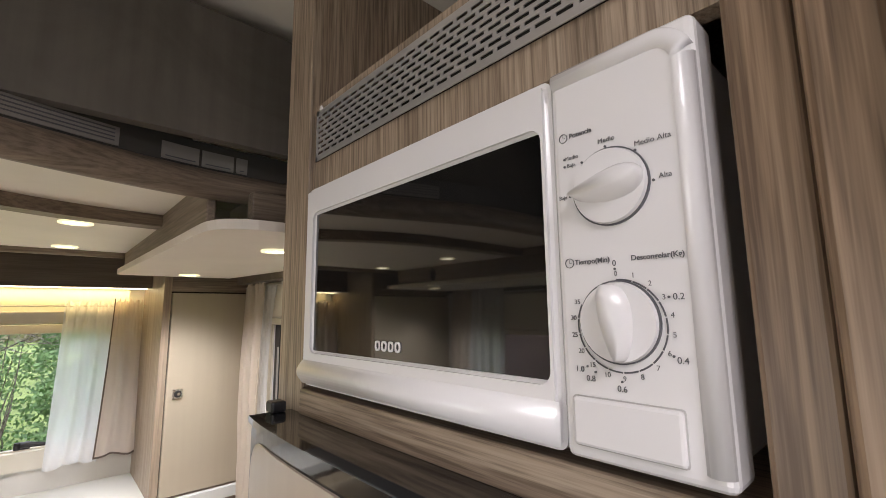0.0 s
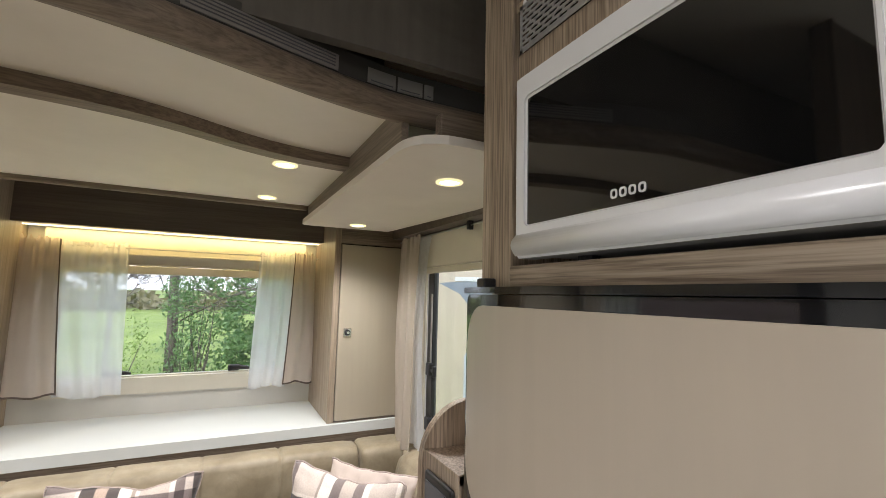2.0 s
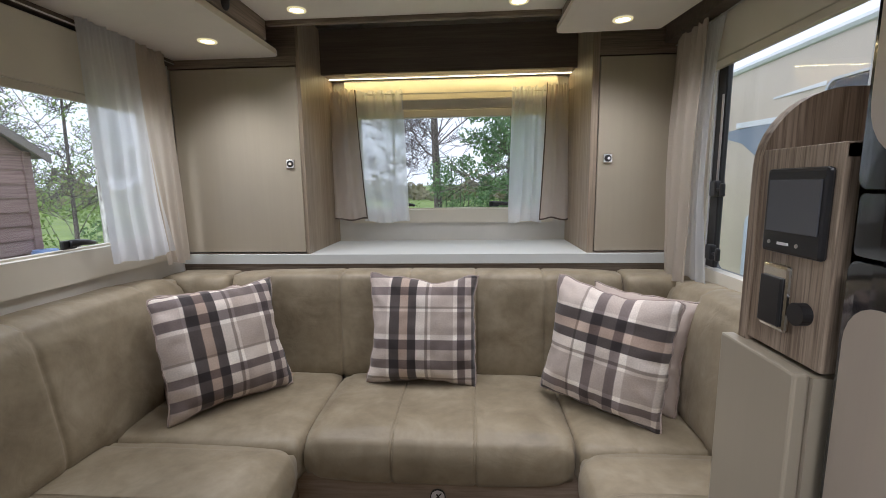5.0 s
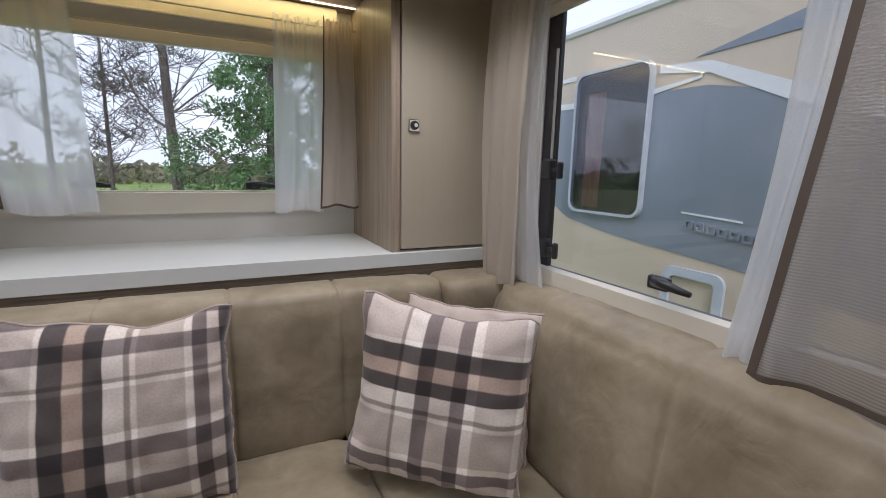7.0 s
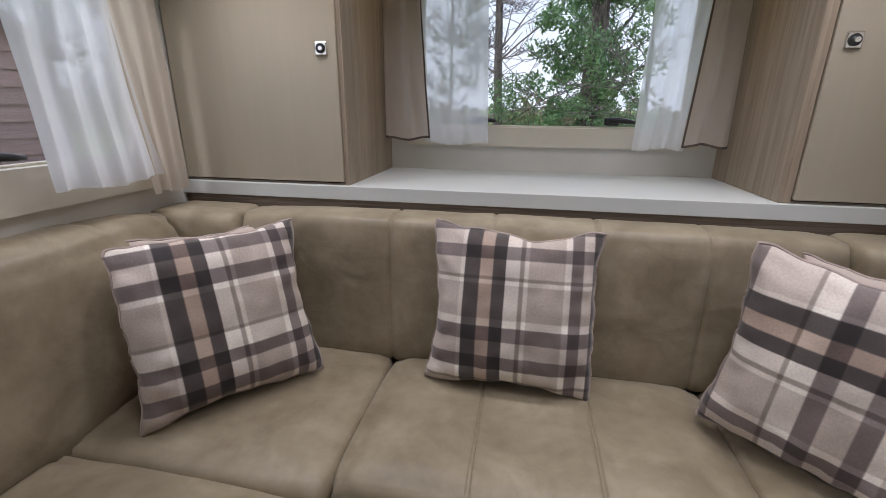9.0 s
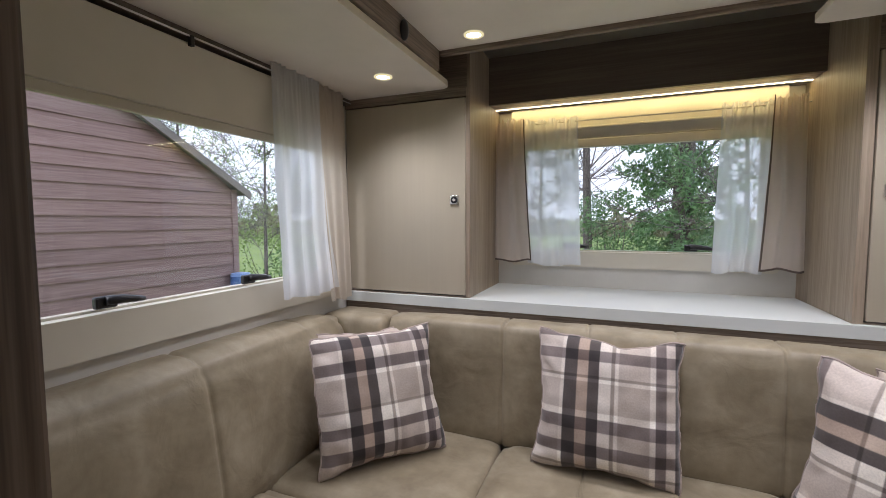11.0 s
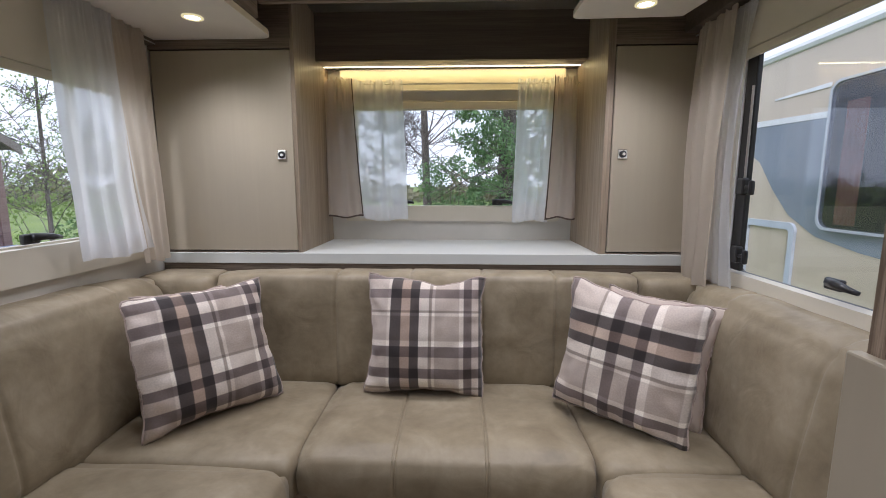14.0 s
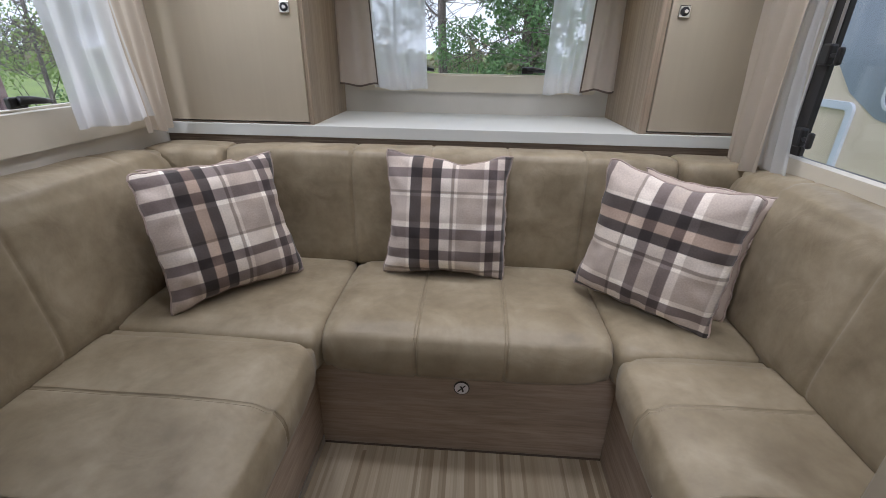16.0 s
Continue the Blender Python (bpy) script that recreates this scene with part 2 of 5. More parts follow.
def cloth(name, colour, clear, glow, ribs=False):
    """Thin curtain cloth that lets some light through; ribs gives it fine level cords."""
    m, t, b = material(name, 0.9)
    at = coords(t, (1, 1, 1))
    n = noise_of(t, at, 700, 2)
    w = noise_of(t, at, 12)
    if ribs:
        cord = node(t, "ShaderNodeTexWave", Scale=62.0, Distortion=0.6)
        cord.bands_direction = "Z"
        t.links.new(at, cord.inputs["Vector"])
        n = cord.outputs["Fac"]
    t.links.new(ramp(t, w, [(0.3, tuple(c * 0.93 for c in colour)), (0.7, colour)]), b.inputs["Base Color"])
    tr = node(t, "ShaderNodeBsdfTranslucent", Color=(*colour, 1))
    see = node(t, "ShaderNodeBsdfTransparent")
    one = node(t, "ShaderNodeMixShader", Fac=glow)
    two = t.nodes.new("ShaderNodeMixShader")
    r = node(t, "ShaderNodeMapRange", **{"From Min": 0.3, "From Max": 0.7, "To Min": max(0, clear - 0.12), "To Max": clear + 0.12})
    t.links.new(n, r.inputs[0])
    t.links.new(r.outputs[0], two.inputs[0])
    t.links.new(b.outputs[0], one.inputs[1])
    t.links.new(tr.outputs[0], one.inputs[2])
    t.links.new(one.outputs[0], two.inputs[1])
    t.links.new(see.outputs[0], two.inputs[2])
    t.links.new(two.outputs[0], t.nodes["Material Output"].inputs[0])
    return m


M_SHEER = cloth("white sheer cloth", (0.82, 0.83, 0.84), 0.20, 0.6)
M_SHEER_THIN = cloth("thin white sheer cloth", (0.94, 0.96, 0.98), 0.36, 0.6)
M_DRAPE = cloth("beige curtain cloth", (0.62, 0.545, 0.47), 0.02, 0.42)
# lighter copy of the beige cloth, with the side windows' backlight in its colour
M_DRAPE_BACKLIT = cloth("backlit beige curtain cloth", (0.66, 0.59, 0.50), 0.05, 0.5)
M_DRAPE_THIN = cloth("grey beige ribbed curtain cloth", (0.40, 0.355, 0.31), 0.26, 0.4, ribs=True)


def glass(name="window glass", tint=(1, 1, 1), rough=0.0, mirror=0.06):
    m, t, b = material(name)
    see = node(t, "ShaderNodeBsdfTransparent", Color=(*tint, 1))
    shine = node(t, "ShaderNodeBsdfGlossy", Roughness=rough)
    mix = node(t, "ShaderNodeMixShader", Fac=mirror)
    t.links.new(see.outputs[0], mix.inputs[1])
    t.links.new(shine.outputs[0], mix.inputs[2])
    t.links.new(mix.outputs[0], t.nodes["Material Output"].inputs[0])
    return m


M_GLASS = glass("window glass", (0.97, 0.98, 0.98), 0.0, 0.05)
M_DARK_GLASS = plain("dark oven glass", (0.006, 0.006, 0.006), 0.03, coat=1.0)


def floor_vinyl():
    m, t, b = material("striped pale wood vinyl", 0.42)
    at = coords(t, (1, 1, 1))
    sep = t.nodes.new("ShaderNodeSeparateXYZ")
    t.links.new(at, sep.inputs[0])
    strip = node(t, "ShaderNodeMath")
    strip.operation = "MULTIPLY"
    strip.inputs[1].default_value = 84.0
    t.links.new(sep.outputs[0], strip.inputs[0])
    whole = t.nodes.new("ShaderNodeMath")
    whole.operation = "FLOOR"
    t.links.new(strip.outputs[0], whole.inputs[0])
    seg = node(t, "ShaderNodeTexWhiteNoise")
    seg.noise_dimensions = "1D"
    t.links.new(whole.outputs[0], seg.inputs["W"])
    shift = t.nodes.new("ShaderNodeMath")
    shift.operation = "MULTIPLY_ADD"
    shift.inputs[1].default_value = 0.22
    t.links.new(sep.outputs[1], shift.inputs[0])
    t.links.new(seg.outputs["Value"], shift.inputs[2])
    row = t.nodes.new("ShaderNodeMath")
    row.operation = "FLOOR"
    t.links.new(shift.outputs[0], row.inputs[0])
    comb = t.nodes.new("ShaderNodeCombineXYZ")
    t.links.new(whole.outputs[0], comb.inputs[0])
    t.links.new(row.outputs[0], comb.inputs[1])
    tone = node(t, "ShaderNodeTexWhiteNoise")
    t.links.new(comb.outputs[0], tone.inputs["Vector"])
    base = ramp(t, tone.outputs["Value"], [(0.0, (0.30, 0.235, 0.155)), (0.3, (0.42, 0.345, 0.24)), (0.6, (0.50, 0.425, 0.305)), (1.0, (0.58, 0.51, 0.385))])
    fine = noise_of(t, coords(t, (160, 4, 1)), 1.0, 4)
    lines = ramp(t, fine, [(0.3, (0.84, 0.82, 0.8)), (0.7, (1, 1, 1))])
    t.links.new(mixed(t, 1.0, base, lines, "MULTIPLY"), b.inputs["Base Color"])
    bumped(t, b, fine, 0.08, 0.0006)
    return m


M_FLOOR = floor_vinyl()


def padded_panel():
    m, t, b = material("dark grey concrete-look padding", 0.7)
    at = coords(t)
    big = noise_of(t, at, 5, 5, 0.6, 0.5)
    drip = noise_of(t, coords(t, (30, 30, 2)), 1.5, 4)
    one = ramp(t, big, [(0.3, (0.085, 0.075, 0.065)), (0.7, (0.15, 0.135, 0.12))])
    two = ramp(t, drip, [(0.3, (0.8, 0.8, 0.8)), (0.7, (1, 1, 1))])
    t.links.new(mixed(t, 1.0, one, two, "MULTIPLY"), b.inputs["Base Color"])
    bumped(t, b, big, 0.1, 0.003)
    return m


M_PADDED = padded_panel()


def lamp_glow(name, colour, strength):
    m, t, b = material(name)
    e = node(t, "ShaderNodeEmission", Color=(*colour, 1), Strength=strength)
    t.links.new(e.outputs[0], t.nodes["Material Output"].inputs[0])
    return m


M_SPOT = lamp_glow("warm lamp lens", (1.0, 0.90, 0.62), 2.6)
# weak emission on the bezel paints the warm halo around each lens
M_BEZEL = lamp_glow("halo glow bezel", (1.0, 0.84, 0.42), 0.55)
M_LED = lamp_glow("warm led strip", (1.0, 0.86, 0.52), 3.2)


# ---- mesh helpers ----
def part(name, bm, mat, parent=None, label="", smooth=False):
    """Links a bmesh as one mesh object, under a thing or a part where given."""
    me = bpy.data.meshes.new(name)
    bmesh.ops.recalc_face_normals(bm, faces=bm.faces)
    bm.to_mesh(me)
    bm.free()
    me.materials.append(mat)
    if smooth:
        for p in me.polygons:
            p.use_smooth = True
    ob = new(name, me)
    if parent is not None:
        ob.parent = parent
        ob.matrix_parent_inverse = parent.matrix_basis.inverted()
    if label:
        tagged(ob, label)
    return ob


def thing(name, at, label, category, group="", kind=""):
    ob = new(name)
    ob.location = at
    ob.empty_display_size = 0.05
    tagged(ob, label, category, group, kind)
    return ob


def single(name, bm, mat, label, category, group="", kind="", smooth=False):
    """A thing that is one mesh, with its origin where the mesh was drawn."""
    ob = part(name, bm, mat, smooth=smooth)
    return tagged(ob, label, category, group, kind)


def box(bm, lo, hi, bevel=0.0, seg=2):
    lo, hi = Vector(lo), Vector(hi)
    r = bmesh.ops.create_cube(bm, size=1.0, matrix=Matrix.Translation((lo + hi) / 2) @ Matrix.Diagonal((*(hi - lo), 1)))
    if bevel:
        vs = set(r["verts"])
        es = [e for e in bm.edges if e.verts[0] in vs and e.verts[1] in vs]
        bmesh.ops.bevel(bm, geom=es, offset=bevel, segments=seg, profile=0.5, affect="EDGES")
    return bm


def a_box(lo, hi, bevel=0.0, seg=2):
    return box(bmesh.new(), lo, hi, bevel, seg)


def tube(bm, points, r, sides=8, closed=False):
    """A round bar along points."""
    pts = [Vector(p) for p in points]
    rings, n = [], len(pts)
    for i, p in enumerate(pts):
        a = pts[(i - 1) % n] if closed or i else p
        c = pts[(i + 1) % n] if closed or i < n - 1 else p
        d = (c - a).normalized()
        side = d.cross(Vector((0, 0, 1)))
        if side.length < 0.05:
            side = d.cross(Vector((0, 1, 0)))
        side.normalize()
        up = side.cross(d)
        rr = r[i] if isinstance(r, (list, tuple)) else r
        rings.append([bm.verts.new(p + rr * (math.cos(t) * side + math.sin(t) * up)) for t in (2 * math.pi * k / sides for k in range(sides))])
    for i in range(n if closed else n - 1):
        a, c = rings[i], rings[(i + 1) % n]
        for k in range(sides):
            bm.faces.new((a[k], a[(k + 1) % sides], c[(k + 1) % sides], c[k]))
    if not closed:
        bm.faces.new(rings[0][::-1])
        bm.faces.new(rings[-1])
    return bm


def disc(bm, at, normal, r, depth, sides=24, r2=None):
    """A short cylinder whose base is centred at `at` and that rises along normal."""
    q = Vector(normal).to_track_quat("Z", "Y").to_matrix().to_4x4()
    bmesh.ops.create_cone(bm, cap_ends=True, segments=sides, radius1=r, radius2=r if r2 is None else r2, depth=depth,
                          matrix=Matrix.Translation(Vector(at) + Vector(normal).normalized() * depth / 2) @ q)
    return bm


def outline_prism(bm, pts, axis, lo, hi):
    """A closed outline, given in the two other axes, drawn out along axis from lo to hi."""
    def at(p, v):
        if axis == "x":
            return (v, p[0], p[1])
        if axis == "y":
            return (p[0], v, p[1])
        return (p[0], p[1], v)
    a = [bm.verts.new(at(p, lo)) for p in pts]
    c = [bm.verts.new(at(p, hi)) for p in pts]
    n = len(pts)
    bm.faces.new(a[::-1])
    bm.faces.new(c)
    for i in range(n):
        bm.faces.new((a[i], a[(i + 1) % n], c[(i + 1) % n], c[i]))
    return bm


def round_rect(x0, y0, x1, y1, r, seg=6):
    out = []
    for cx, cy, a0 in ((x1 - r, y1 - r, 0), (x0 + r, y1 - r, 90), (x0 + r, y0 + r, 180), (x1 - r, y0 + r, 270)):
        for k in range(seg + 1):
            a = radians(a0 + 90 * k / seg)
            out.append((cx + r * math.cos(a), cy + r * math.sin(a)))
    return out


def ring_prism(bm, outer, inner, axis, lo, hi):
    """A frame between two outlines of equal count, drawn out along axis."""
    def at(p, v):
        return (v, p[0], p[1]) if axis == "x" else (p[0], v, p[1]) if axis == "y" else (p[0], p[1], v)
    n = len(outer)
    ao, ai = [bm.verts.new(at(p, lo)) for p in outer], [bm.verts.new(at(p, lo)) for p in inner]
    co, ci = [bm.verts.new(at(p, hi)) for p in outer], [bm.verts.new(at(p, hi)) for p in inner]
    for i in range(n):
        j = (i + 1) % n
        bm.faces.new((ao[i], ao[j], ai[j], ai[i]))
        bm.faces.new((co[i], ci[i], ci[j], co[j]))
        bm.faces.new((ao[i], co[i], co[j], ao[j]))
        bm.faces.new((ai[i], ai[j], ci[j], ci[i]))
    return bm


def cushion_mesh(lo, hi, r, step=0.022, seams=(), puff=0.012, lean=(0, 0, 0), wrinkle=0.002, seed=0):
    """An upholstered block: rounded box whose faces swell, with sunken seams (axis, place, depth, width)."""
    lo, hi = Vector(lo), Vector(hi)
    size, mid = hi - lo, (lo + hi) / 2
    lines = []
    for a in range(3):
        m = max(4, round(size[a] / step))
        at = {round(lo[a] + size[a] * k / m, 5) for k in range(m + 1)}
        for axis, place, depth, width in seams:
            if axis == a:
                at = {v for v in at if abs(v - place) > 3.2 * width} | {round(place + width * f, 5) for f in (-3, -2, -1.2, -0.6, 0, 0.6, 1.2, 2, 3)}
        lines.append(sorted(at))
    n = [len(l) - 1 for l in lines]
    verts, index, faces = [], {}, []

    def vert(i, j, k):
        key = (i, j, k)
        if key not in index:
            index[key] = len(verts)
            q = Vector((lines[0][i], lines[1][j], lines[2][k]))
            inner = Vector([min(max(q[a], lo[a] + r), hi[a] - r) for a in range(3)])
            d = q - inner
            nrm = d.normalized() if d.length > 1e-9 else Vector((0, 0, 1))
            if d.length > 1e-9:
                q = inner + nrm * min(r, d.length * 1.0 if sum(abs(c) > 1e-9 for c in d) == 1 else r)
            u = [(q[a] - mid[a]) / (size[a] / 2) for a in range(3)]
            swell = 1.0
            for a in range(3):
                if abs(nrm[a]) < 0.6:
                    swell *= max(0.0, 1 - u[a] ** 4)
            off = puff * swell
            for axis, place, depth, width in seams:
                off -= depth * math.exp(-(((q[axis] - place) / width) ** 2)) * (0.4 + 0.6 * swell)
            off += wrinkle * (noise.noise(q * 9 + Vector((seed, 0, 0))) + 0.5 * noise.noise(q * 22 + Vector((seed, 3, 0))))
            q = q + nrm * off
            h = (q.z - lo.z)
            q = q + Vector((lean[0] * h, lean[1] * h, 0))
            verts.append(q)
        return index[key]

    for a, b, c in ((0, 1, 2), (1, 2, 0), (2, 0, 1)):
        for side in (0, n[c]):
            for i in range(n[a]):
                for j in range(n[b]):
                    quad = []
                    for di, dj in ((0, 0), (1, 0), (1, 1), (0, 1)):
                        key = [0, 0, 0]
                        key[a], key[b], key[c] = i + di, j + dj, side
                        quad.append(vert(*key))
                    faces.append(quad)
    bm = bmesh.new()
    vs = [bm.verts.new(v) for v in verts]
    for q in faces:
        bm.faces.new([vs[i] for i in q])
    return bm


# ---- the vehicle's shell ----
XL, XR, YB, YF, ZC = -1.30, 0.89, 2.62, -2.6, 2.30
WALL = 0.045


def wall_with_hole(name, axis, inner, outward, span, hole, label):
    """A side or rear wall of the body, from z 0 to the roof, with one window opening cut through."""
    bm = bmesh.new()
    a0, a1 = span
    h0, h1, z0, z1 = hole
    lo, hi = sorted((inner, inner + outward * WALL))
    for p0, p1, q0, q1 in ((a0, h0, -0.05, ZC + 0.05), (h1, a1, -0.05, ZC + 0.05), (h0, h1, -0.05, z0), (h0, h1, z1, ZC + 0.05)):
        if axis == "x":
            box(bm, (lo, p0, q0), (hi, p1, q1))
        else:
            box(bm, (p0, lo, q0), (p1, hi, q1))
    return single(name, bm, M_WALL, label, "wall", kind="structure")


WL = (0.70, 2.02, 1.10, 1.78)     # left window: y0, y1, z0, z1
WR = (0.80, 1.90, 0.99, 1.74)     # right window
WB = (-0.60, 0.42, 1.17, 1.75)    # rear window: x0, x1, z0, z1
wall_with_hole("wall_west", "x", XL, -1, (0.62, YB + WALL), WL, "cream lined side wall with a window opening")
wall_with_hole("wall_east", "x", XR, 1, (YF, YB + WALL), WR, "cream lined side wall with a window opening")
wall_with_hole("wall_north", "y", YB, 1, (XL, XR), WB, "cream lined rear wall with a window opening")
# unseen kitchen wall; its opening is added to take the fill lamp
wall_with_hole("wall_west_2", "x", XL, -1, (YF, 0.62), (-0.30, 0.45, 1.05, 1.65), "cream lined unseen kitchen wall with an added opening for fill light")
single("wall_south", a_box((XL, YF - WALL, -0.05), (XR, YF, ZC + 0.05)), M_WALL, "plain cream end wall towards the cab", "wall", kind="structure")
single("floor", a_box((XL, YF, -0.06), (XR, YB, 0.0)), M_FLOOR, "striped pale wood-look vinyl floor", "floor", kind="structure")
# the square left open over the kitchen is added for a fill lamp
bm = a_box((XL, YF, ZC), (-0.55, YB, ZC + 0.05))
box(bm, (0.05, YF, ZC), (XR, YB, ZC + 0.05))
box(bm, (-0.55, YF, ZC), (0.05, -1.1, ZC + 0.05))
box(bm, (-0.55, -0.5, ZC), (0.05, YB, ZC + 0.05))
single("ceiling", bm, M_CEIL, "plain pale ceiling board with an added opening for fill light", "ceiling", kind="structure")


def fill_light(name, at, target, w, h, watts):
    data = bpy.data.lights.new(name, "AREA")
    data.shape, data.size, data.size_y, data.energy, data.color = "RECTANGLE", w, h, watts, (1.0, 0.97, 0.92)
    ob = new(name, data)
    ob.matrix_world = look(at, target)


# added fill lamp that brightens the microwave front; no such source is in view
fill_light("kitchen_fill_light", (XL - 0.02, 0.075, 1.35), (1.0, 0.075, 1.40), 0.75, 0.6, KITCHEN_FILL_WATTS)
# second added fill lamp, out of view above the invented roof opening
fill_light("roof_fill_light", (-0.25, -0.8, ZC + 0.03), (-0.25, -0.799, 0), 0.6, 0.6, ROOF_FILL_WATTS)


# ---- windows ----
def window(name, axis, plane, inward, hole, sash, frame_w, frame_mat, label, low_band, sash_mat):
    """Frame, sash and pane in a wall opening. axis is the wall's normal, inward the way into the room."""
    a0, a1, z0, z1 = hole
    th = thing(name, (plane, (a0 + a1) / 2, z0) if axis == "x" else ((a0 + a1) / 2, plane, z0), label, "window", kind="structure")
    lo, hi = sorted((plane - inward * 0.02, plane + inward * 0.018))
    bm = bmesh.new()
    ring_prism(bm, round_rect(a0 - frame_w, z0 - low_band, a1 + frame_w, z1 + frame_w, 0.02), round_rect(a0 + 0.012, z0 + 0.012, a1 - 0.012, z1 - 0.012, 0.03), axis, lo, hi)
    part("window_frame", bm, frame_mat, th)
    g = plane - inward * 0.025
    lo, hi = sorted((g - inward * 0.016, g + inward * 0.008))
    bm = bmesh.new()
    ring_prism(bm, round_rect(a0 - 0.01, z0 - 0.01, a1 + 0.01, z1 + 0.01, 0.03), round_rect(a0 + sash, z0 + sash * 0.6, a1 - sash, z1 - sash * 0.6, 0.03), axis, lo, hi)
    part("sash", bm, sash_mat, th, "slim window sash")
    bm = bmesh.new()
    lo, hi = sorted((g - inward * 0.006, g - inward * 0.001))
    outline_prism(bm, round_rect(a0 + 0.003, z0 + 0.003, a1 - 0.003, z1 - 0.003, 0.03), axis, lo, hi)
    pane = part("pane", bm, M_GLASS, th)
    pane.visible_shadow = False
    return th


def latch(at, axis, inward, flip=1):
    """Black swivel window catch."""
    x, y, z = at
    th = thing("window_catch", at, "black plastic swivel catch on the window", "catch", group="window catches")

    def p(along, out, up):
        return (x + inward * out, y + along * flip, z + up) if axis == "x" else (x + along * flip, y + inward * out, z + up)
    bm = bmesh.new()
    box(bm, [min(a, b) for a, b in zip(p(-0.022, 0, -0.012), p(0.03, 0.016, 0.018))], [max(a, b) for a, b in zip(p(-0.022, 0, -0.012), p(0.03, 0.016, 0.018))], 0.005)
    part("base", bm, M_BLACK, th)
    bm = bmesh.new()
    tube(bm, [p(0.0, 0.02, 0.008), p(0.03, 0.026, 0.008), p(0.06, 0.028, 0.004), p(0.088, 0.024, 0.0)], [0.012, 0.011, 0.009, 0.006], 8)
    part("lever", bm, M_BLACK, th, smooth=True)
    return th


window("window_1", "x", XL, 1, WL, 0.03, 0.05, M_FRAME, "cream framed side window looking onto a shed and trees", 0.09, M_FRAME)
window("window_2", "x", XR, -1, WR, 0.016, 0.03, M_FRAME, "cream framed side window with a black sash", 0.05, M_SASH)
window("window_3", "y", YB, -1, WB, 0.03, 0.04, M_FRAME, "cream framed rear window between curtains", 0.06, M_FRAME)

# blind cassettes
def blind(lo, hi, axis, bands):
    th = thing("roller_blind", [(a + b) / 2 for a, b in zip(lo, hi)], "pale cream roller blind cassette above the window", "blind", group="roller blinds")
    part("cassette", a_box(lo, hi, 0.006), M_FRAME, th)
    for l, h in bands:
        part("blind_rail", a_box(l, h, 0.003), M_BLIND, th)
    return th


blind((XL + 0.019, 0.66, 1.63), (XL + 0.034, 2.06, 1.83), "x", [((XL + 0.02, 0.70, 1.602), (XL + 0.036, 2.02, 1.628))])
blind((XR - 0.034, 0.76, 1.715), (XR - 0.017, 1.93, 1.86), "x", [((XR - 0.036, 0.78, 1.688), (XR - 0.018, 1.91, 1.713))])
blind((-0.64, YB - 0.045, 1.70), (0.46, YB - 0.019, 1.854), "y", [((-0.62, YB - 0.05, 1.660), (0.44, YB - 0.02, 1.698)), ((-0.64, YB - 0.055, 1.745), (0.46, YB - 0.046, 1.755))])

for y, z in ((1.56, 1.135), (1.12, 1.135)):
    latch((XL + 0.002, y, z), "x", 1, 1)
latch((XR - 0.002, 1.45, 1.045), "x", -1, -1)
for x in (-0.37, 0.14):
    latch((x, YB - 0.002, 1.205), "y", -1, 1)

# stay arm of the right window
th = thing("window_stay", (XR - 0.012, 1.86, 1.35), "black sliding stay with clamps at the window's edge", "window stay")
part("channel", a_box((XR - 0.021, 1.803, 1.012), (XR - 0.004, 1.856, 1.712), 0.004), M_BLACK, th, "broad black channel")
part("edge_bead", a_box((XR - 0.022, 1.858, 1.005), (XR - 0.006, 1.866, 1.70), 0.002), M_WHITE, th, "thin pale bead")
part("rod", tube(bmesh.new(), [(XR - 0.026, 1.806, 1.30), (XR - 0.026, 1.806, 1.60)], 0.004), M_STEEL, th)
for z in (1.065, 1.285):
    clamp = part("clamp", a_box((XR - 0.040, 1.79, z - 0.024), (XR - 0.018, 1.83, z + 0.03), 0.006), M_BLACK, th)
    part("stem", a_box((XR - 0.036, 1.768, z - 0.006), (XR - 0.026, 1.792, z + 0.006), 0.003), M_BLACK, clamp)
    part("knob", a_box((XR - 0.039, 1.754, z - 0.024), (XR - 0.023, 1.770, z + 0.022), 0.006), M_BLACK, clamp)


# ---- overhead: stowed bed, boards and lights ----
BX0, BX1, BZ = -0.775, 0.365, 1.957


def wave_y(x):
    """Plan of the step across the bed's underside."""
    s = (x - 0.02) / 0.16
    return 1.292 + 0.095 * math.tanh(s * 0.9) - 0.012 * math.exp(-(((x + 0.42) / 0.2) ** 2)) + 0.006


def arc_y(x):
    """Plan of the bed's S-shaped front edge."""
    s = min(1.0, max(0.0, (x + 0.25) / 0.65))
    return 0.748 + 0.145 * s * s * (3 - 2 * s)


bed = thing("drop_down_bed", (-0.2, 1.5, BZ), "stowed drop-down bed with pale underside and grey padded front", "bed")
xs = [BX0 + (BX1 - BX0) * k / 48 for k in range(49)]
bm = bmesh.new()
outline_prism(bm, [(x, wave_y(x)) for x in xs] + [(BX1, 2.0), (BX0, 2.0)], "z", BZ, BZ + 0.06)
part("underside", bm, M_CEIL, bed)
bm = bmesh.new()
outline_prism(bm, [(x, wave_y(x) - 0.055) for x in xs] + [(x, wave_y(x) - 0.001) for x in reversed(xs)], "z", BZ - 0.003, BZ + 0.030)
part("wave_trim", bm, M_TRIM, bed, "wavy grey-brown wooden trim", smooth=False)
bm = bmesh.new()
outline_prism(bm, [(x, arc_y(x) + 0.05) for x in xs] + [(x, wave_y(x) + 0.02) for x in reversed(xs)], "z", 1.984, 2.004)
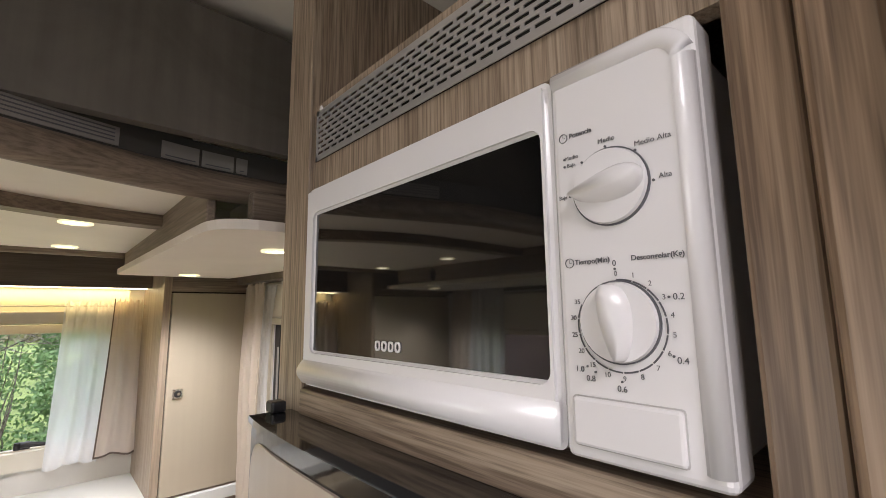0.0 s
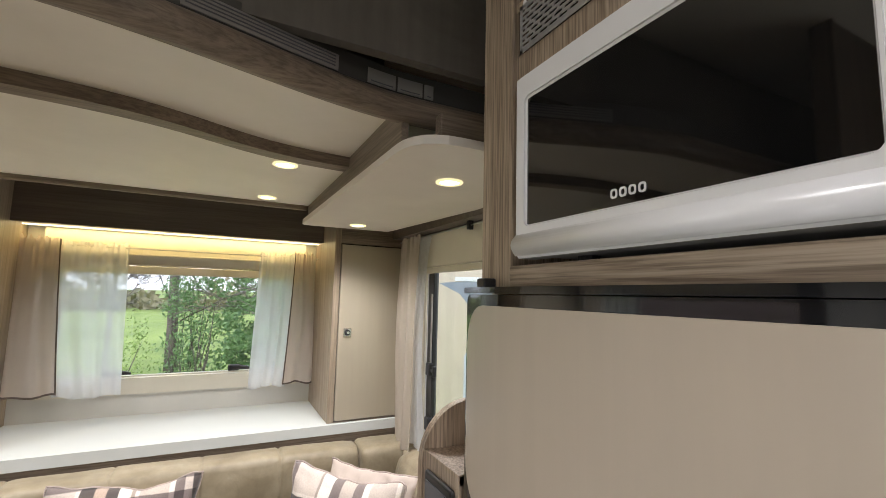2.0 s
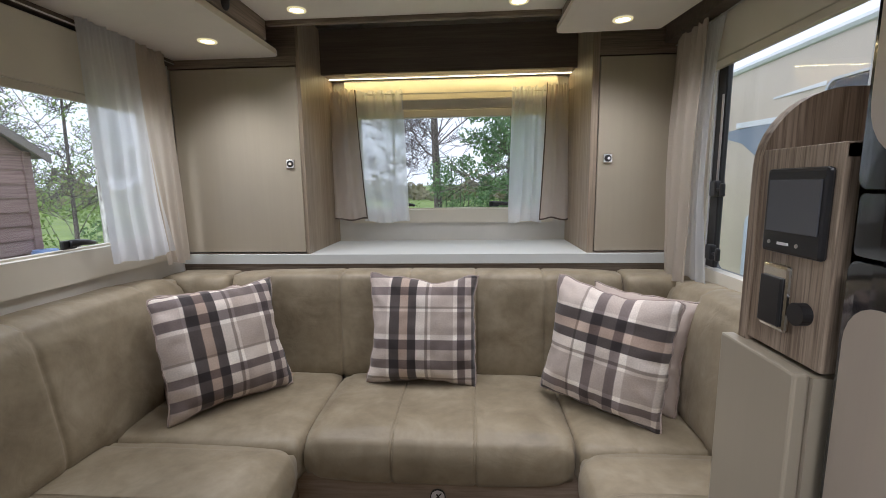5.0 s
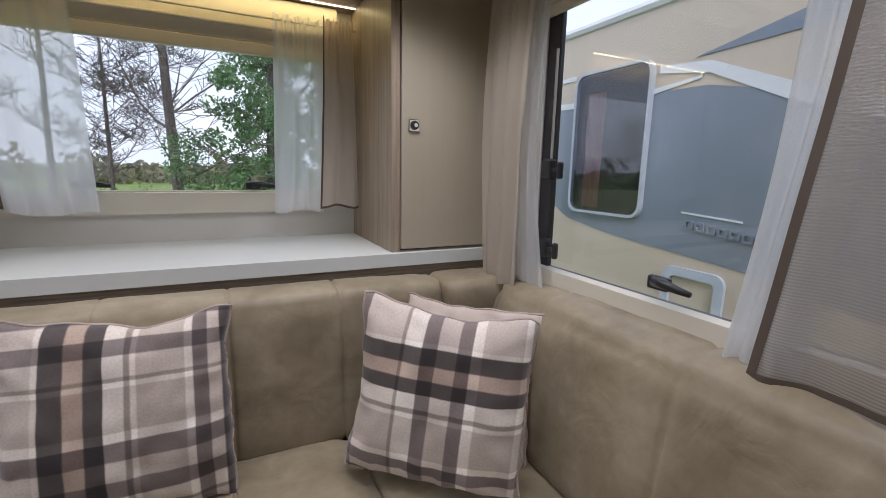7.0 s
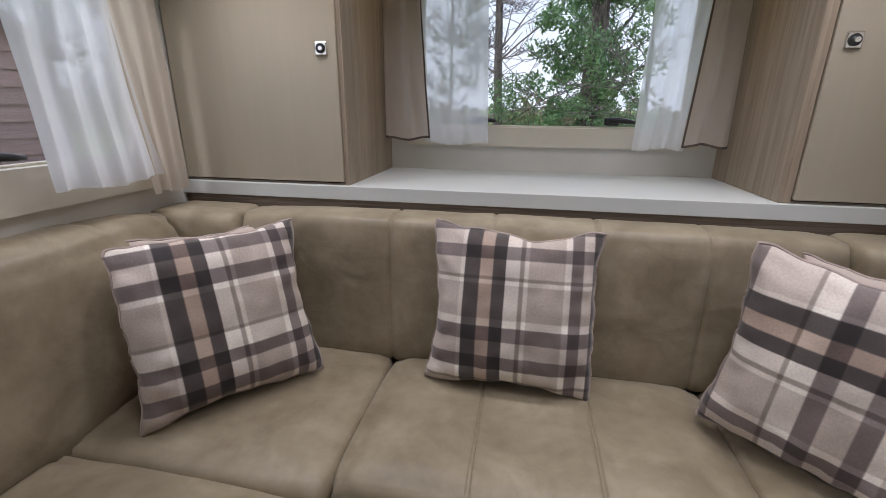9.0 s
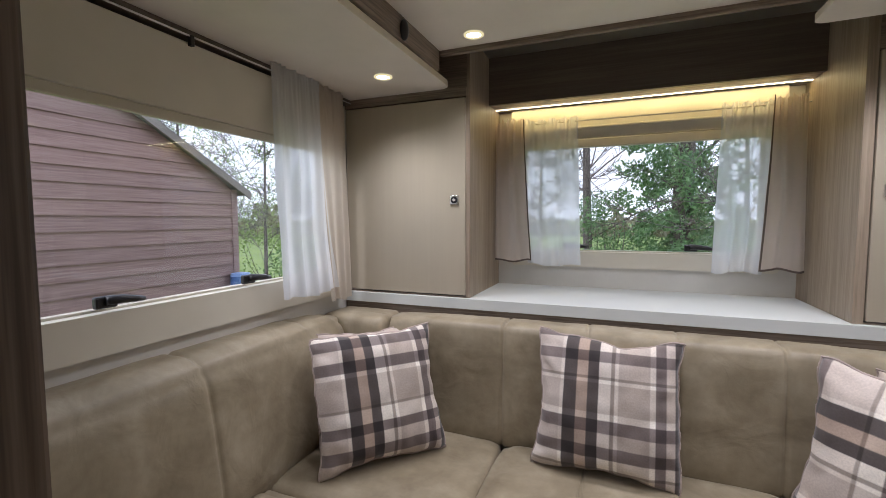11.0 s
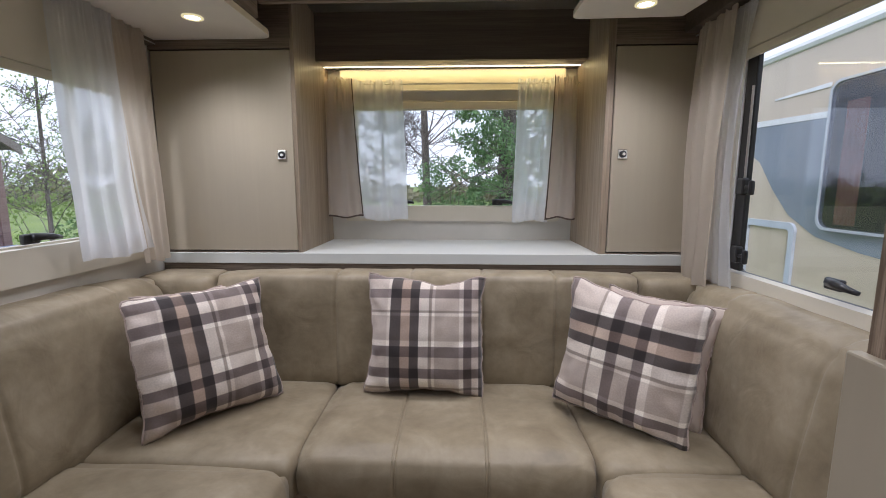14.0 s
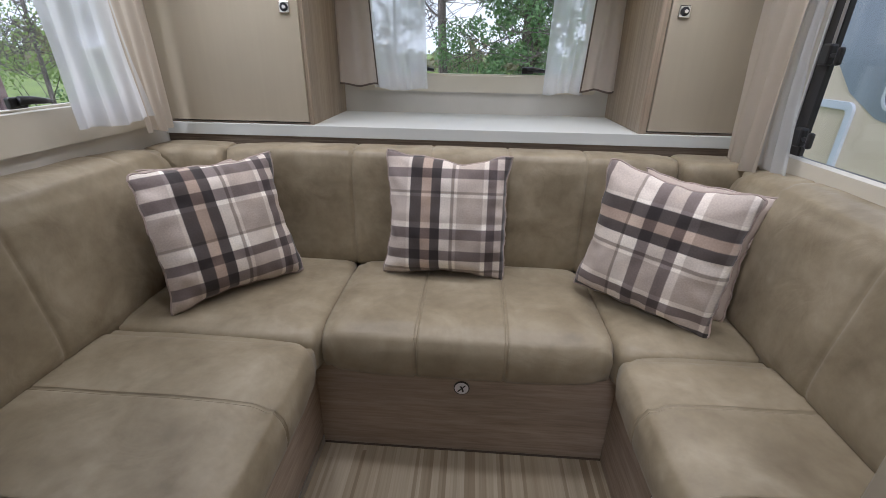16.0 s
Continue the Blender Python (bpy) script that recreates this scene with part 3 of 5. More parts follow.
part("front_underside", bm, M_CEIL, bed)
axs = [-0.80 + 1.42 * k / 48 for k in range(49)]
bm = bmesh.new()
rows = []
for x in axs:
    y = arc_y(x)
    prof = [(0.045, 1.946), (0.02, 1.942), (0.004, 1.952), (0.0, 1.968), (0.008, 1.985), (0.02, 1.996), (0.035, 2.0), (0.052, 1.996), (0.055, 1.955)]
    rows.append([bm.verts.new((x, y + d, z)) for d, z in prof])
for a, c in zip(rows, rows[1:]):
    for k in range(len(a)):
        bm.faces.new((a[k], c[k], c[(k + 1) % len(a)], a[(k + 1) % len(a)]))
bm.faces.new(rows[0])
bm.faces.new(rows[-1][::-1])
part("front_trim", bm, M_TRIM, bed, "bowed rounded wooden front edge", smooth=True)
bm = bmesh.new()
outline_prism(bm, [(x, arc_y(x) + 0.022) for x in axs] + [(x, arc_y(x) + 0.05) for x in reversed(axs)], "z", 1.99, 2.045)
part("front_rail", bm, plain("dark grey rail", (0.06, 0.058, 0.055), 0.5), bed, "dark rail with warning labels")
bm = bmesh.new()
outline_prism(bm, [(-1.28, 0.835), (0.62, 0.838), (0.62, 0.862), (-1.28, 0.86)], "z", 2.030, 2.262)
part("padded_front", bm, M_PADDED, bed, "dark grey padded front panel")
# labels on the rail
for x0, x1 in ((-0.02, 0.225), (0.285, 0.345), (0.35, 0.405), (0.41, 0.43)):
    bm = bmesh.new()
    pts = [x0 + (x1 - x0) * k / 6 for k in range(7)]
    outline_prism(bm, [(x, arc_y(x) + 0.0195) for x in pts] + [(x, arc_y(x) + 0.0225) for x in reversed(pts)], "z", 2.000, 2.030)
    sign = part("warning_label", bm, plain("grey label", (0.26, 0.25, 0.24), 0.6), bed, "pale grey printed label")
    for z in ((2.006, 2.012, 2.018, 2.024) if x1 - x0 > 0.1 else (2.004,)):
        bm = bmesh.new()
        q = [x0 + 0.006 + (x1 - x0 - 0.012) * k / 6 for k in range(7)]
        outline_prism(bm, [(x, arc_y(x) + 0.0182) for x in q] + [(x, arc_y(x) + 0.0194) for x in reversed(q)], "z", z, z + 0.0018)
        part("print_line", bm, M_INK, sign)
for x in (BX0, BX1):
    s = 1 if x > 0 else -1
    lo, hi = sorted((x, x + s * 0.016))
    part("side_rail", a_box((lo, 0.92, 1.885), (hi, 2.0, 2.05), 0.003), M_TRIM_Y, bed, "grey-brown side rail")
part("rear_lip", a_box((BX0, 2.0, 1.938), (BX1, 2.022, 1.965), 0.006), M_TRIM, bed, "thin wooden rear lip")
part("rear_rail", a_box((BX0, 2.022, 1.948), (BX1, 2.045, 2.02), 0.003), M_DARK_X, bed)
part("mattress_box", a_box((BX0 + 0.01, 1.0, 2.055), (BX1 - 0.01, 1.99, 2.2), 0.02), M_PADDED, bed)


def ceiling_board(name, pts, z, label):
    th = thing(name, (sum(p[0] for p in pts) / len(pts), sum(p[1] for p in pts) / len(pts), z), label, "overhead board", group="overhead boards")
    bm = bmesh.new()
    outline_prism(bm, pts, "z", z, z + 0.018)
    part("panel", bm, M_BOARD, th)
    return th


def rounded(pts, radii, seg=6):
    """A polygon with each corner rounded."""
    out, n = [], len(pts)
    for i in range(n):
        p, a, c = Vector(pts[i]), Vector(pts[i - 1]), Vector(pts[(i + 1) % n])
        r = radii[i]
        if not r:
            out.append(tuple(p))
            continue
        d0, d1 = (a - p).normalized() * r, (c - p).normalized() * r
        for k in range(seg + 1):
            t = k / seg
            q = p + d0 * (1 - t) ** 2 + d1 * t ** 2
            out.append(tuple(q))
    return out


LB = rounded([(-0.785, 0.62), (-0.785, 2.145), (-1.27, 2.145), (-1.27, 0.62)], [0, 0.05, 0, 0])
RB = rounded([(0.36, 0.83), (0.345, 2.035), (0.73, 2.02), (0.80, 1.35), (0.80, 0.83)], [0.10, 0.04, 0.01, 0.0, 0.0])
left_board = ceiling_board("overhead_board", LB, 1.862, "pale overhead board with a cream edge and downlight")
part("edging", a_box((-0.786, 0.62, 1.8605), (-0.7835, 2.10, 1.8815)), M_BOARD_EDGE, left_board, "cream edging strip")
right_board = ceiling_board("overhead_board", RB, 1.880, "pale overhead board with rounded corners and downlights")

# dark filler strips between the boards and the side walls; the right one paints a gap's shade
single("trim", a_box((-1.30, 0.62, 1.872), (-1.272, 2.145, 1.96), 0.0), M_DARK_X, "dark wooden filler strip under the roof edge", "trim", kind="structure")
single("trim_6", a_box((-1.30, 0.62, 1.842), (-1.262, 2.145, 1.8615)), M_DARK_X, "dark wooden cover strip over the curtain rod", "trim", kind="structure")
single("trim_2", a_box((0.80, 0.70, 1.862), (XR, 2.14, 1.97), 0.0), M_DARK_X, "dark strip painted as the shaded gap beside the overhead board", "trim", kind="structure")
single("trim_3", a_box((-1.30, 2.15, 1.862), (-0.72, 2.17, 2.06)), M_TRIM, "grey-brown wooden strip above the cupboard", "trim", kind="structure")
single("trim_4", a_box((0.55, 2.15, 1.862), (XR, 2.17, 2.06)), M_TRIM, "grey-brown wooden strip above the cupboard", "trim", kind="structure")
post = single("board_bracket", a_box((0.43, 0.872, 1.898), (0.60, 0.90, 1.96), 0.003), M_TRIM, "small wooden bracket joining board and bed front", "bracket")


def downlight(x, y, z):
    th = thing("downlight", (x, y, z), "small round recessed warm ceiling light, lit", "downlight", group="ceiling downlights")
    bm = bmesh.new()
    n = 28
    ring_prism(bm, [(x + 0.034 * math.cos(2 * math.pi * k / n), y + 0.034 * math.sin(2 * math.pi * k / n)) for k in range(n)],
               [(x + 0.026 * math.cos(2 * math.pi * k / n), y + 0.026 * math.sin(2 * math.pi * k / n)) for k in range(n)], "z", z - 0.004, z + 0.002)
    part("bezel", bm, M_BEZEL, th, "bezel glowing to paint the lens's warm halo")
    part("lens", disc(bmesh.new(), (x, y, z - 0.0025), (0, 0, 1), 0.0262, 0.004), M_SPOT, th, "glowing lens")
    data = bpy.data.lights.new("downlight lamp", "SPOT")
    data.energy, data.color, data.shadow_soft_size = SPOT_WATTS, (1.0, 0.955, 0.90), 0.08
    data.spot_size, data.spot_blend = radians(130), 1.0
    lamp = new("downlight_lamp", data)
    lamp.matrix_world = pose(x, y, z - 0.03)


for x, y in ((-0.605, 1.414), (0.200, 1.412), (-0.613, 1.909), (0.195, 1.910)):
    downlight(x, y, BZ)
downlight(-0.965, 1.913, 1.862)
downlight(0.556, 1.905, 1.880)
downlight(0.556, 1.075, 1.880)

part("sensor", disc(bmesh.new(), (-0.085, 0.925, 1.9985), (0, 0, -1), 0.022, 0.008, 20), plain("dark brown plastic", (0.06, 0.05, 0.045), 0.5), bed, "small round dark sensor")

# small black oval fitting, speaker-like, on the left rail
bm = bmesh.new()
bmesh.ops.create_uvsphere(bm, u_segments=14, v_segments=10, radius=0.02, matrix=Matrix.Translation((BX0 + 0.006, 1.70, 1.915)) @ Matrix.Diagonal((0.7, 0.9, 1.6, 1)))
single("speaker_knob", bm, M_BLACK, "small black oval fitting on the bed's side rail", "fitting", smooth=True)


# ---- rear shelf and cupboards ----
SH_Z, DY = 1.012, 2.15
shelf = thing("rear_shelf", (-0.2, 2.13, SH_Z), "white rear shelf with square front edge", "shelf")
part("top", a_box((XL, 2.134, 0.972), (XR, YB, SH_Z), 0.001), M_WHITE_TOP, shelf)
part("front_edge", a_box((XL, 2.128, 0.970), (XR, 2.134, SH_Z + 0.0005), 0.001), M_WHITE_TOP, shelf, "white edging strip")
single("trim_5", a_box((XL, 2.142, 0.925), (XR, 2.17, 0.970), 0.0), M_TRIM, "grey-brown wooden batten under the rear shelf", "trim", kind="structure")


def cupboard(x0, x1, door0, door1, lock_x, recess, hinge, label):
    th = thing("corner_cupboard", ((x0 + x1) / 2, 2.38, SH_Z), label, "cupboard", group="corner cupboards")
    inner, outer = (x1, x0) if recess > 0 else (x0, x1)
    wide = 0.016 if recess > 0 else 0.028
    lo, hi = sorted((inner, inner - recess * wide))
    part("side_panel", a_box((lo, DY + 0.002, SH_Z), (hi, YB, 2.06), 0.001), M_WOOD_SIDE, th, "upright-grained wooden side")
    lo, hi = sorted((inner - recess * wide, outer))
    # solid block; its near-black colour stands for the unlit cupboard inside
    part("carcass", a_box((lo, DY + 0.024, SH_Z), (hi, YB - 0.01, 1.86)), M_GAP, th, "carcass block painted near-black as the shade round the door")
    part("top_rail", a_box((lo, DY + 0.002, 1.828), (hi, DY + 0.022, 1.862)), M_TRIM, th)
    part("bottom_rail", a_box((lo, DY + 0.004, SH_Z), (hi, DY + 0.022, SH_Z + 0.006)), M_TRIM, th)
    bm = a_box((door0, DY - 0.004, SH_Z + 0.010), (door1, DY + 0.014, 1.822), 0.0025)
    door = part("door", bm, M_CREAM, th, "flat cream laminate door")
    z = 1.414
    bm = a_box((lock_x - 0.019, DY - 0.0095, z - 0.019), (lock_x + 0.019, DY - 0.004, z + 0.019), 0.003)
    plate = part("lock_plate", bm, M_CHROME, door, "square chrome push lock")
    part("lock_ring", disc(bmesh.new(), (lock_x, DY - 0.0095, z), (0, -1, 0), 0.014, 0.003), M_BLACK, door)
    part("lock_button", disc(bmesh.new(), (lock_x + 0.002, DY - 0.0125, z), (0, -1, 0), 0.008, 0.006, r2=0.006), M_CHROME, door)
    return th


cupboard(XL + 0.002, -0.708, -1.288, -0.724, -0.771, 1, 0, "corner cupboard with flat cream door and chrome lock")
cupboard(0.522, XR - 0.002, 0.553, 0.876, 0.594, -1, 0, "narrow corner cupboard with flat cream door and chrome lock")

header = thing("window_header", (-0.09, 2.43, 1.855), "dark wooden box header with a lit warm strip", "header")
part("front", a_box((-0.708, 2.425, 1.852), (0.522, 2.445, 2.06)), M_DARK_X, header)
part("underside", a_box((-0.708, 2.445, 1.856), (0.522, YB, 1.872)), M_WOOD_X, header)
part("led_strip", a_box((-0.706, 2.540, 1.852), (0.520, 2.546, 1.8565), 0.001), M_LED, header, "glowing warm strip light")
led = bpy.data.lights.new("led lamp", "AREA")
led.shape, led.size, led.size_y, led.energy, led.color = "RECTANGLE", 1.2, 0.008, LED_WATTS, (1.0, 0.74, 0.28)
led_ob = new("led_lamp", led)
led_ob.matrix_world = pose(-0.093, 2.543, 1.8515)


# ---- curtains ----
def curtain(axis, plane, inward, a_top, a_bot, z_top, z_bot, folds, depth, mat, label, seed, hem=None, ruffle=0.0, bulge=(0, 0), tape=0.012, group="curtains"):
    """A hanging cloth of broad uneven folds: a_top and a_bot are its two edges along the wall, above and below."""
    rnd = random.Random(seed)
    ph = [rnd.uniform(0, 6.28) for _ in range(5)]
    nu, nv = 72, 44
    bm = bmesh.new()
    grid = []
    for j in range(nv + 1):
        v = j / nv
        row = []
        for i in range(nu + 1):
            u = i / nu
            bow = math.sin(math.pi * v)
            left = a_top[0] + (a_bot[0] - a_top[0]) * v ** 1.3 + bulge[0] * bow
            right = a_top[1] + (a_bot[1] - a_top[1]) * v ** 1.3 + bulge[1] * bow
            a = left + (right - left) * u + 0.006 * math.sin(5 * v + ph[0]) * (1 - abs(2 * u - 1))
            drift = u + 0.10 * noise.noise(Vector((u * 2.2, seed * 1.7, v * 0.7))) + 0.04 * math.sin(2.2 * v + ph[2])
            tall = 0.55 + 0.75 * abs(noise.noise(Vector((u * 2.6 + 9, seed, v * 0.8))))
            w = math.sin(2 * math.pi * folds * drift + ph[1])
            d = depth * (0.5 + 0.5 * v) * tall * (w + 0.22 * math.sin(4 * math.pi * folds * drift + ph[4]))
            d += 0.45 * depth * noise.noise(Vector((u * 4, v * 3.5, seed)))
            gather = math.exp(-v * 11)
            d += gather * (0.006 * math.sin(2 * math.pi * folds * 2.6 * u + ph[2]) + 0.004 * math.sin(2 * math.pi * folds * 4.3 * u + ph[0]))
            d += 0.6 * depth * v * v
            z = z_top + (z_bot - z_top) * v
            z += ruffle * (math.sin(31 * u + ph[3]) + 0.7 * math.sin(67 * u)) * math.exp(-v * 30) + 0.006 * math.sin(7 * u + ph[0]) * v
            row.append(bm.verts.new((plane + inward * d, a, z) if axis == "x" else (a, plane + inward * d, z)))
        grid.append(row)
    for j in range(nv):
        for i in range(nu):
            bm.faces.new((grid[j][i], grid[j][i + 1], grid[j + 1][i + 1], grid[j + 1][i]))
    th = thing("curtain", grid[0][nu // 2].co.copy(), label, "curtain", group=group)
    strips = []
    if hem is not None:
        lift = Vector((inward * 0.0022, 0, 0)) if axis == "x" else Vector((0, inward * 0.0022, 0))
        side = max(1, round(nu * tape / abs(a_bot[1] - a_bot[0])))
        cols = range(0, side + 1) if hem == 0 else range(nu - side, nu + 1)
        strips = [[[grid[j][i].co + lift for i in cols] for j in range(nv + 1)], [[grid[j][i].co + lift for i in range(nu + 1)] for j in (nv - 1, nv)]]
        strips[1] = [[p.lerp(q, 0.45) for p, q in zip(*strips[1])], strips[1][1]]
    part("cloth", bm, mat, th, smooth=True)
    for rows in strips:
        bm = bmesh.new()
        vs = [[bm.verts.new(p) for p in row] for row in rows]
        for r0, r1 in zip(vs, vs[1:]):
            for k in range(len(r0) - 1):
                bm.faces.new((r0[k], r0[k + 1], r1[k + 1], r1[k]))
        part("hem", bm, M_TAPE, th, "darker stitched hem", smooth=True)
    return th


# left window
curtain("x", XL + 0.074, 1, (1.632, 1.872), (1.652, 1.967), 1.862, 1.052, 4, 0.015, M_SHEER, "white sheer curtain at the side window", 1, ruffle=0.003)
curtain("x", XL + 0.062, 1, (1.85, 2.06), (1.945, 2.07), 1.862, 1.0, 3, 0.012, M_DRAPE_BACKLIT, "beige curtain drawn to the cupboard", 2, ruffle=0.003)
# rear window
curtain("y", YB - 0.078, -1, (-0.585, -0.326), (-0.545, -0.303), 1.792, 1.122, 3, 0.014, M_SHEER_THIN, "thin white see-through curtain at the rear window", 3, ruffle=0.006)
curtain("y", YB - 0.092, -1, (-0.700, -0.566), (-0.697, -0.525), 1.798, 1.135, 2, 0.014, M_DRAPE, "beige curtain gathered at the rear window", 4, hem=1, ruffle=0.008, tape=0.006)
curtain("y", YB - 0.078, -1, (0.229, 0.415), (0.211, 0.385), 1.792, 1.116, 3, 0.013, M_SHEER_THIN, "thin white see-through curtain at the rear window", 5, ruffle=0.006)
curtain("y", YB - 0.100, -1, (0.398, 0.506), (0.370, 0.516), 1.798, 1.130, 2, 0.013, M_DRAPE, "beige curtain gathered at the rear window", 6, hem=0, ruffle=0.008, tape=0.006)
# right window, far side
curtain("x", XR - 0.050, -1, (1.785, 1.93), (1.768, 1.93), 1.85, 0.955, 3, 0.008, M_SHEER, "white sheer curtain at the side window", 7, bulge=(0.06, 0))
curtain("x", XR - 0.070, -1, (1.835, 2.065), (1.865, 2.06), 1.855, 0.938, 3, 0.016, M_DRAPE_BACKLIT, "beige curtain drawn to the cupboard", 8, ruffle=0.004, bulge=(0.03, 0.035))
# right window, near side
curtain("x", XR - 0.048, -1, (1.10, 1.222), (1.15, 1.272), 1.855, 0.962, 3, 0.012, M_SHEER, "white sheer curtain at the side window", 9, bulge=(0, -0.012))
curtain("x", XR - 0.068, -1, (0.80, 1.135), (0.80, 1.217), 1.855, 0.958, 3, 0.010, M_DRAPE_THIN, "beige curtain with a brown hem at the side window", 10, hem=1, tape=0.016)


def curtain_rod(p0, p1, brackets, label):
    th = thing("curtain_rod", p0, label, "curtain rod", group="curtain rods")
    part("rod", tube(bmesh.new(), [p0, p1], 0.0028, 8), M_STEEL, th)
    for lo, hi in brackets:
        part("bracket", a_box(lo, hi, 0.002), M_BLACK, th)
    return th


curtain_rod((XL + 0.055, 0.66, 1.836), (XL + 0.055, 2.12, 1.840), [((XL + 0.046, 1.345, 1.812), (XL + 0.060, 1.357, 1.841))], "thin steel curtain rod on a small bracket")
curtain_rod((XR - 0.055, 0.80, 1.846), (XR - 0.055, 2.12, 1.846), [((XR - 0.066, 1.44, 1.83), (XR - 0.045, 1.455, 1.862))], "thin steel curtain rod above the side window")
curtain_rod((-0.706, YB - 0.078, 1.775), (0.520, YB - 0.078, 1.775), [], "thin steel curtain rod across the rear window")


# ---- U-shaped seating ----
SEAT = 0.53


def stitching(th, pad, seams, lo, hi, facing):
    """Two fine lines of thread beside each sunken seam, lying on the pad's own surface."""
    co = np.array([v.co for v in pad.data.vertices])
    for axis, place, depth, width in seams:
        if depth < 0.003:
            continue
        for off in (-1.2, 1.2):
            line = co[np.abs(co[:, axis] - (place + off * width)) < 1e-4 + 0.0012]
            other = [a for a in range(3) if a != axis]
            mid = [(lo[a] + hi[a]) / 2 for a in other]
            line = np.array([p for p in line if (p[2] > lo[2] + 0.02 if facing == 2 else True)])
            keep = []
            for p in line:
                if facing == 2 and (p[2] > hi[2] - 0.12):
                    keep.append(p)
                if facing != 2 and (p[facing] - mid[other.index(facing)]) * (-1 if facing == 1 else 1) > 0.02:
                    keep.append(p)
            keep.sort(key=lambda p: math.atan2(p[other[1]] - mid[1], p[other[0]] - mid[0]))
            if len(keep) > 3:
                part("stitching", tube(bmesh.new(), keep, 0.0012, 4), M_STITCH, th, "fine thread")


def seat_cushion(lo, hi, seams, label, seed, r=0.055, puff=0.012, lean=(0, 0, 0)):
    th = thing("seat_cushion", ((lo[0] + hi[0]) / 2, (lo[1] + hi[1]) / 2, lo[2]), label, "cushion", group="lounge seat cushions")
    pad = part("pad", cushion_mesh(lo, hi, r, 0.02, seams, puff, lean, 0.0022, seed), M_LEATHER, th, smooth=True)
    stitching(th, pad, seams, lo, hi, 2)
    return th


def back_cushion(lo, hi, seams, label, seed, r=0.05, puff=0.012, lean=(0, 0, 0)):
    th = thing("back_cushion", ((lo[0] + hi[0]) / 2, (lo[1] + hi[1]) / 2, lo[2]), label, "cushion", group="lounge back cushions")
    part("pad", cushion_mesh(lo, hi, r, 0.02, seams, puff, lean, 0.0022, seed), M_LEATHER, th, smooth=True)
    return th


# plinths
rear_base = thing("rear_bench_base", (-0.09, 1.84, 0.0), "wood-look base of the rear bench", "bench base", group="bench bases")
part("front_panel", a_box((-0.574, 1.560, 0.0), (0.395, 1.576, 0.375), 0.001), M_PLINTH, rear_base)
part("box", a_box((-0.573, 1.577, 0.0), (0.394, 2.12, 0.374)), M_PLINTH, rear_base)
part("kick_strip", a_box((-0.573, 1.5555, 0.0), (0.394, 1.5595, 0.006)), M_TAPE, rear_base, "thin dark sealing bead at the floor")
for x0, x1, y0, face, wood_top in ((XL, -0.574, 0.66, -0.574, 1), (0.395, XR, 0.80, 0.395, -1)):
    side_base = thing("side_bench_base", ((x0 + x1) / 2, 1.4, 0.0), "wood-look base of the side bench", "bench base", group="bench bases")
    lo, hi = sorted((face, face - wood_top * 0.016))
    part("front_panel", a_box((lo, y0, 0.0), (hi, 1.559, 0.375), 0.001), M_PLINTH_Y, side_base)
    lo, hi = sorted((face - wood_top * 0.017, x0 if wood_top > 0 else x1))
    part("box", a_box((lo, y0, 0.0), (hi, 2.12, 0.374)), M_PLINTH_Y, side_base)
single("baseboard", a_box((-0.574, 0.66, 0.0), (-0.570, 1.556, 0.035)), M_STEEL, "thin metal strip along the bench foot", "baseboard", kind="structure")

G = 0.007
seat_cushion((-0.520, 1.475, 0.372), (0.343, 1.995, SEAT), [(0, -0.232, 0.006, 0.0045), (0, 0.032, 0.006, 0.0045)], "taupe leather rear seat cushion with two seams", 1, r=0.062, puff=0.016)
seat_cushion((XL + 0.005, 1.455, 0.375), (-0.526, 1.995, SEAT - 0.004), [(0, -0.64, 0.002, 0.01)], "taupe leather corner seat cushion", 2, r=0.04)
seat_cushion((0.349, 1.47, 0.375), (XR - 0.005, 1.995, SEAT - 0.004), [(0, 0.52, 0.002, 0.01)], "taupe leather corner seat cushion", 3, r=0.04)
seat_cushion((XL + 0.005, 0.66, 0.372), (-0.512, 1.449, SEAT - 0.002), [(1, 1.175, 0.0038, 0.0042), (1, 0.91, 0.0038, 0.0042)], "taupe leather side seat cushion with cross seams", 4, r=0.062, puff=0.016)
seat_cushion((0.338, 0.80, 0.372), (XR - 0.005, 1.464, SEAT - 0.002), [(1, 1.25, 0.0038, 0.0042), (1, 1.02, 0.0038, 0.0042)], "taupe leather side seat cushion with cross seams", 5, r=0.062, puff=0.016)

back_cushion((-1.00, 1.965, SEAT - 0.02), (0.63, 2.115, 0.945), [(0, -0.525, 0.008, 0.006), (0, -0.235, 0.005, 0.005), (0, 0.04, 0.005, 0.005), (0, 0.318, 0.008, 0.006)], "taupe leather rear backrest with stitched panels", 6, puff=0.012, lean=(0, 0.05, 0), r=0.036)
back_cushion((XL + 0.005, 1.93, SEAT - 0.02), (-1.008, 2.115, 0.945), [], "taupe leather corner backrest", 7, puff=0.004, lean=(0, 0.05, 0), r=0.026)
back_cushion((0.638, 1.93, SEAT - 0.02), (XR - 0.005, 2.115, 0.945), [], "taupe leather corner backrest", 8, puff=0.004, lean=(0, 0.05, 0), r=0.026)
back_cushion((XL + 0.005, 0.66, SEAT - 0.02), (-1.105, 1.93, 0.948), [(1, 1.28, 0.007, 0.008), (1, 1.72, 0.004, 0.008)], "taupe leather side backrest with soft panels", 9, puff=0.02, lean=(-0.14, 0, 0), r=0.06)
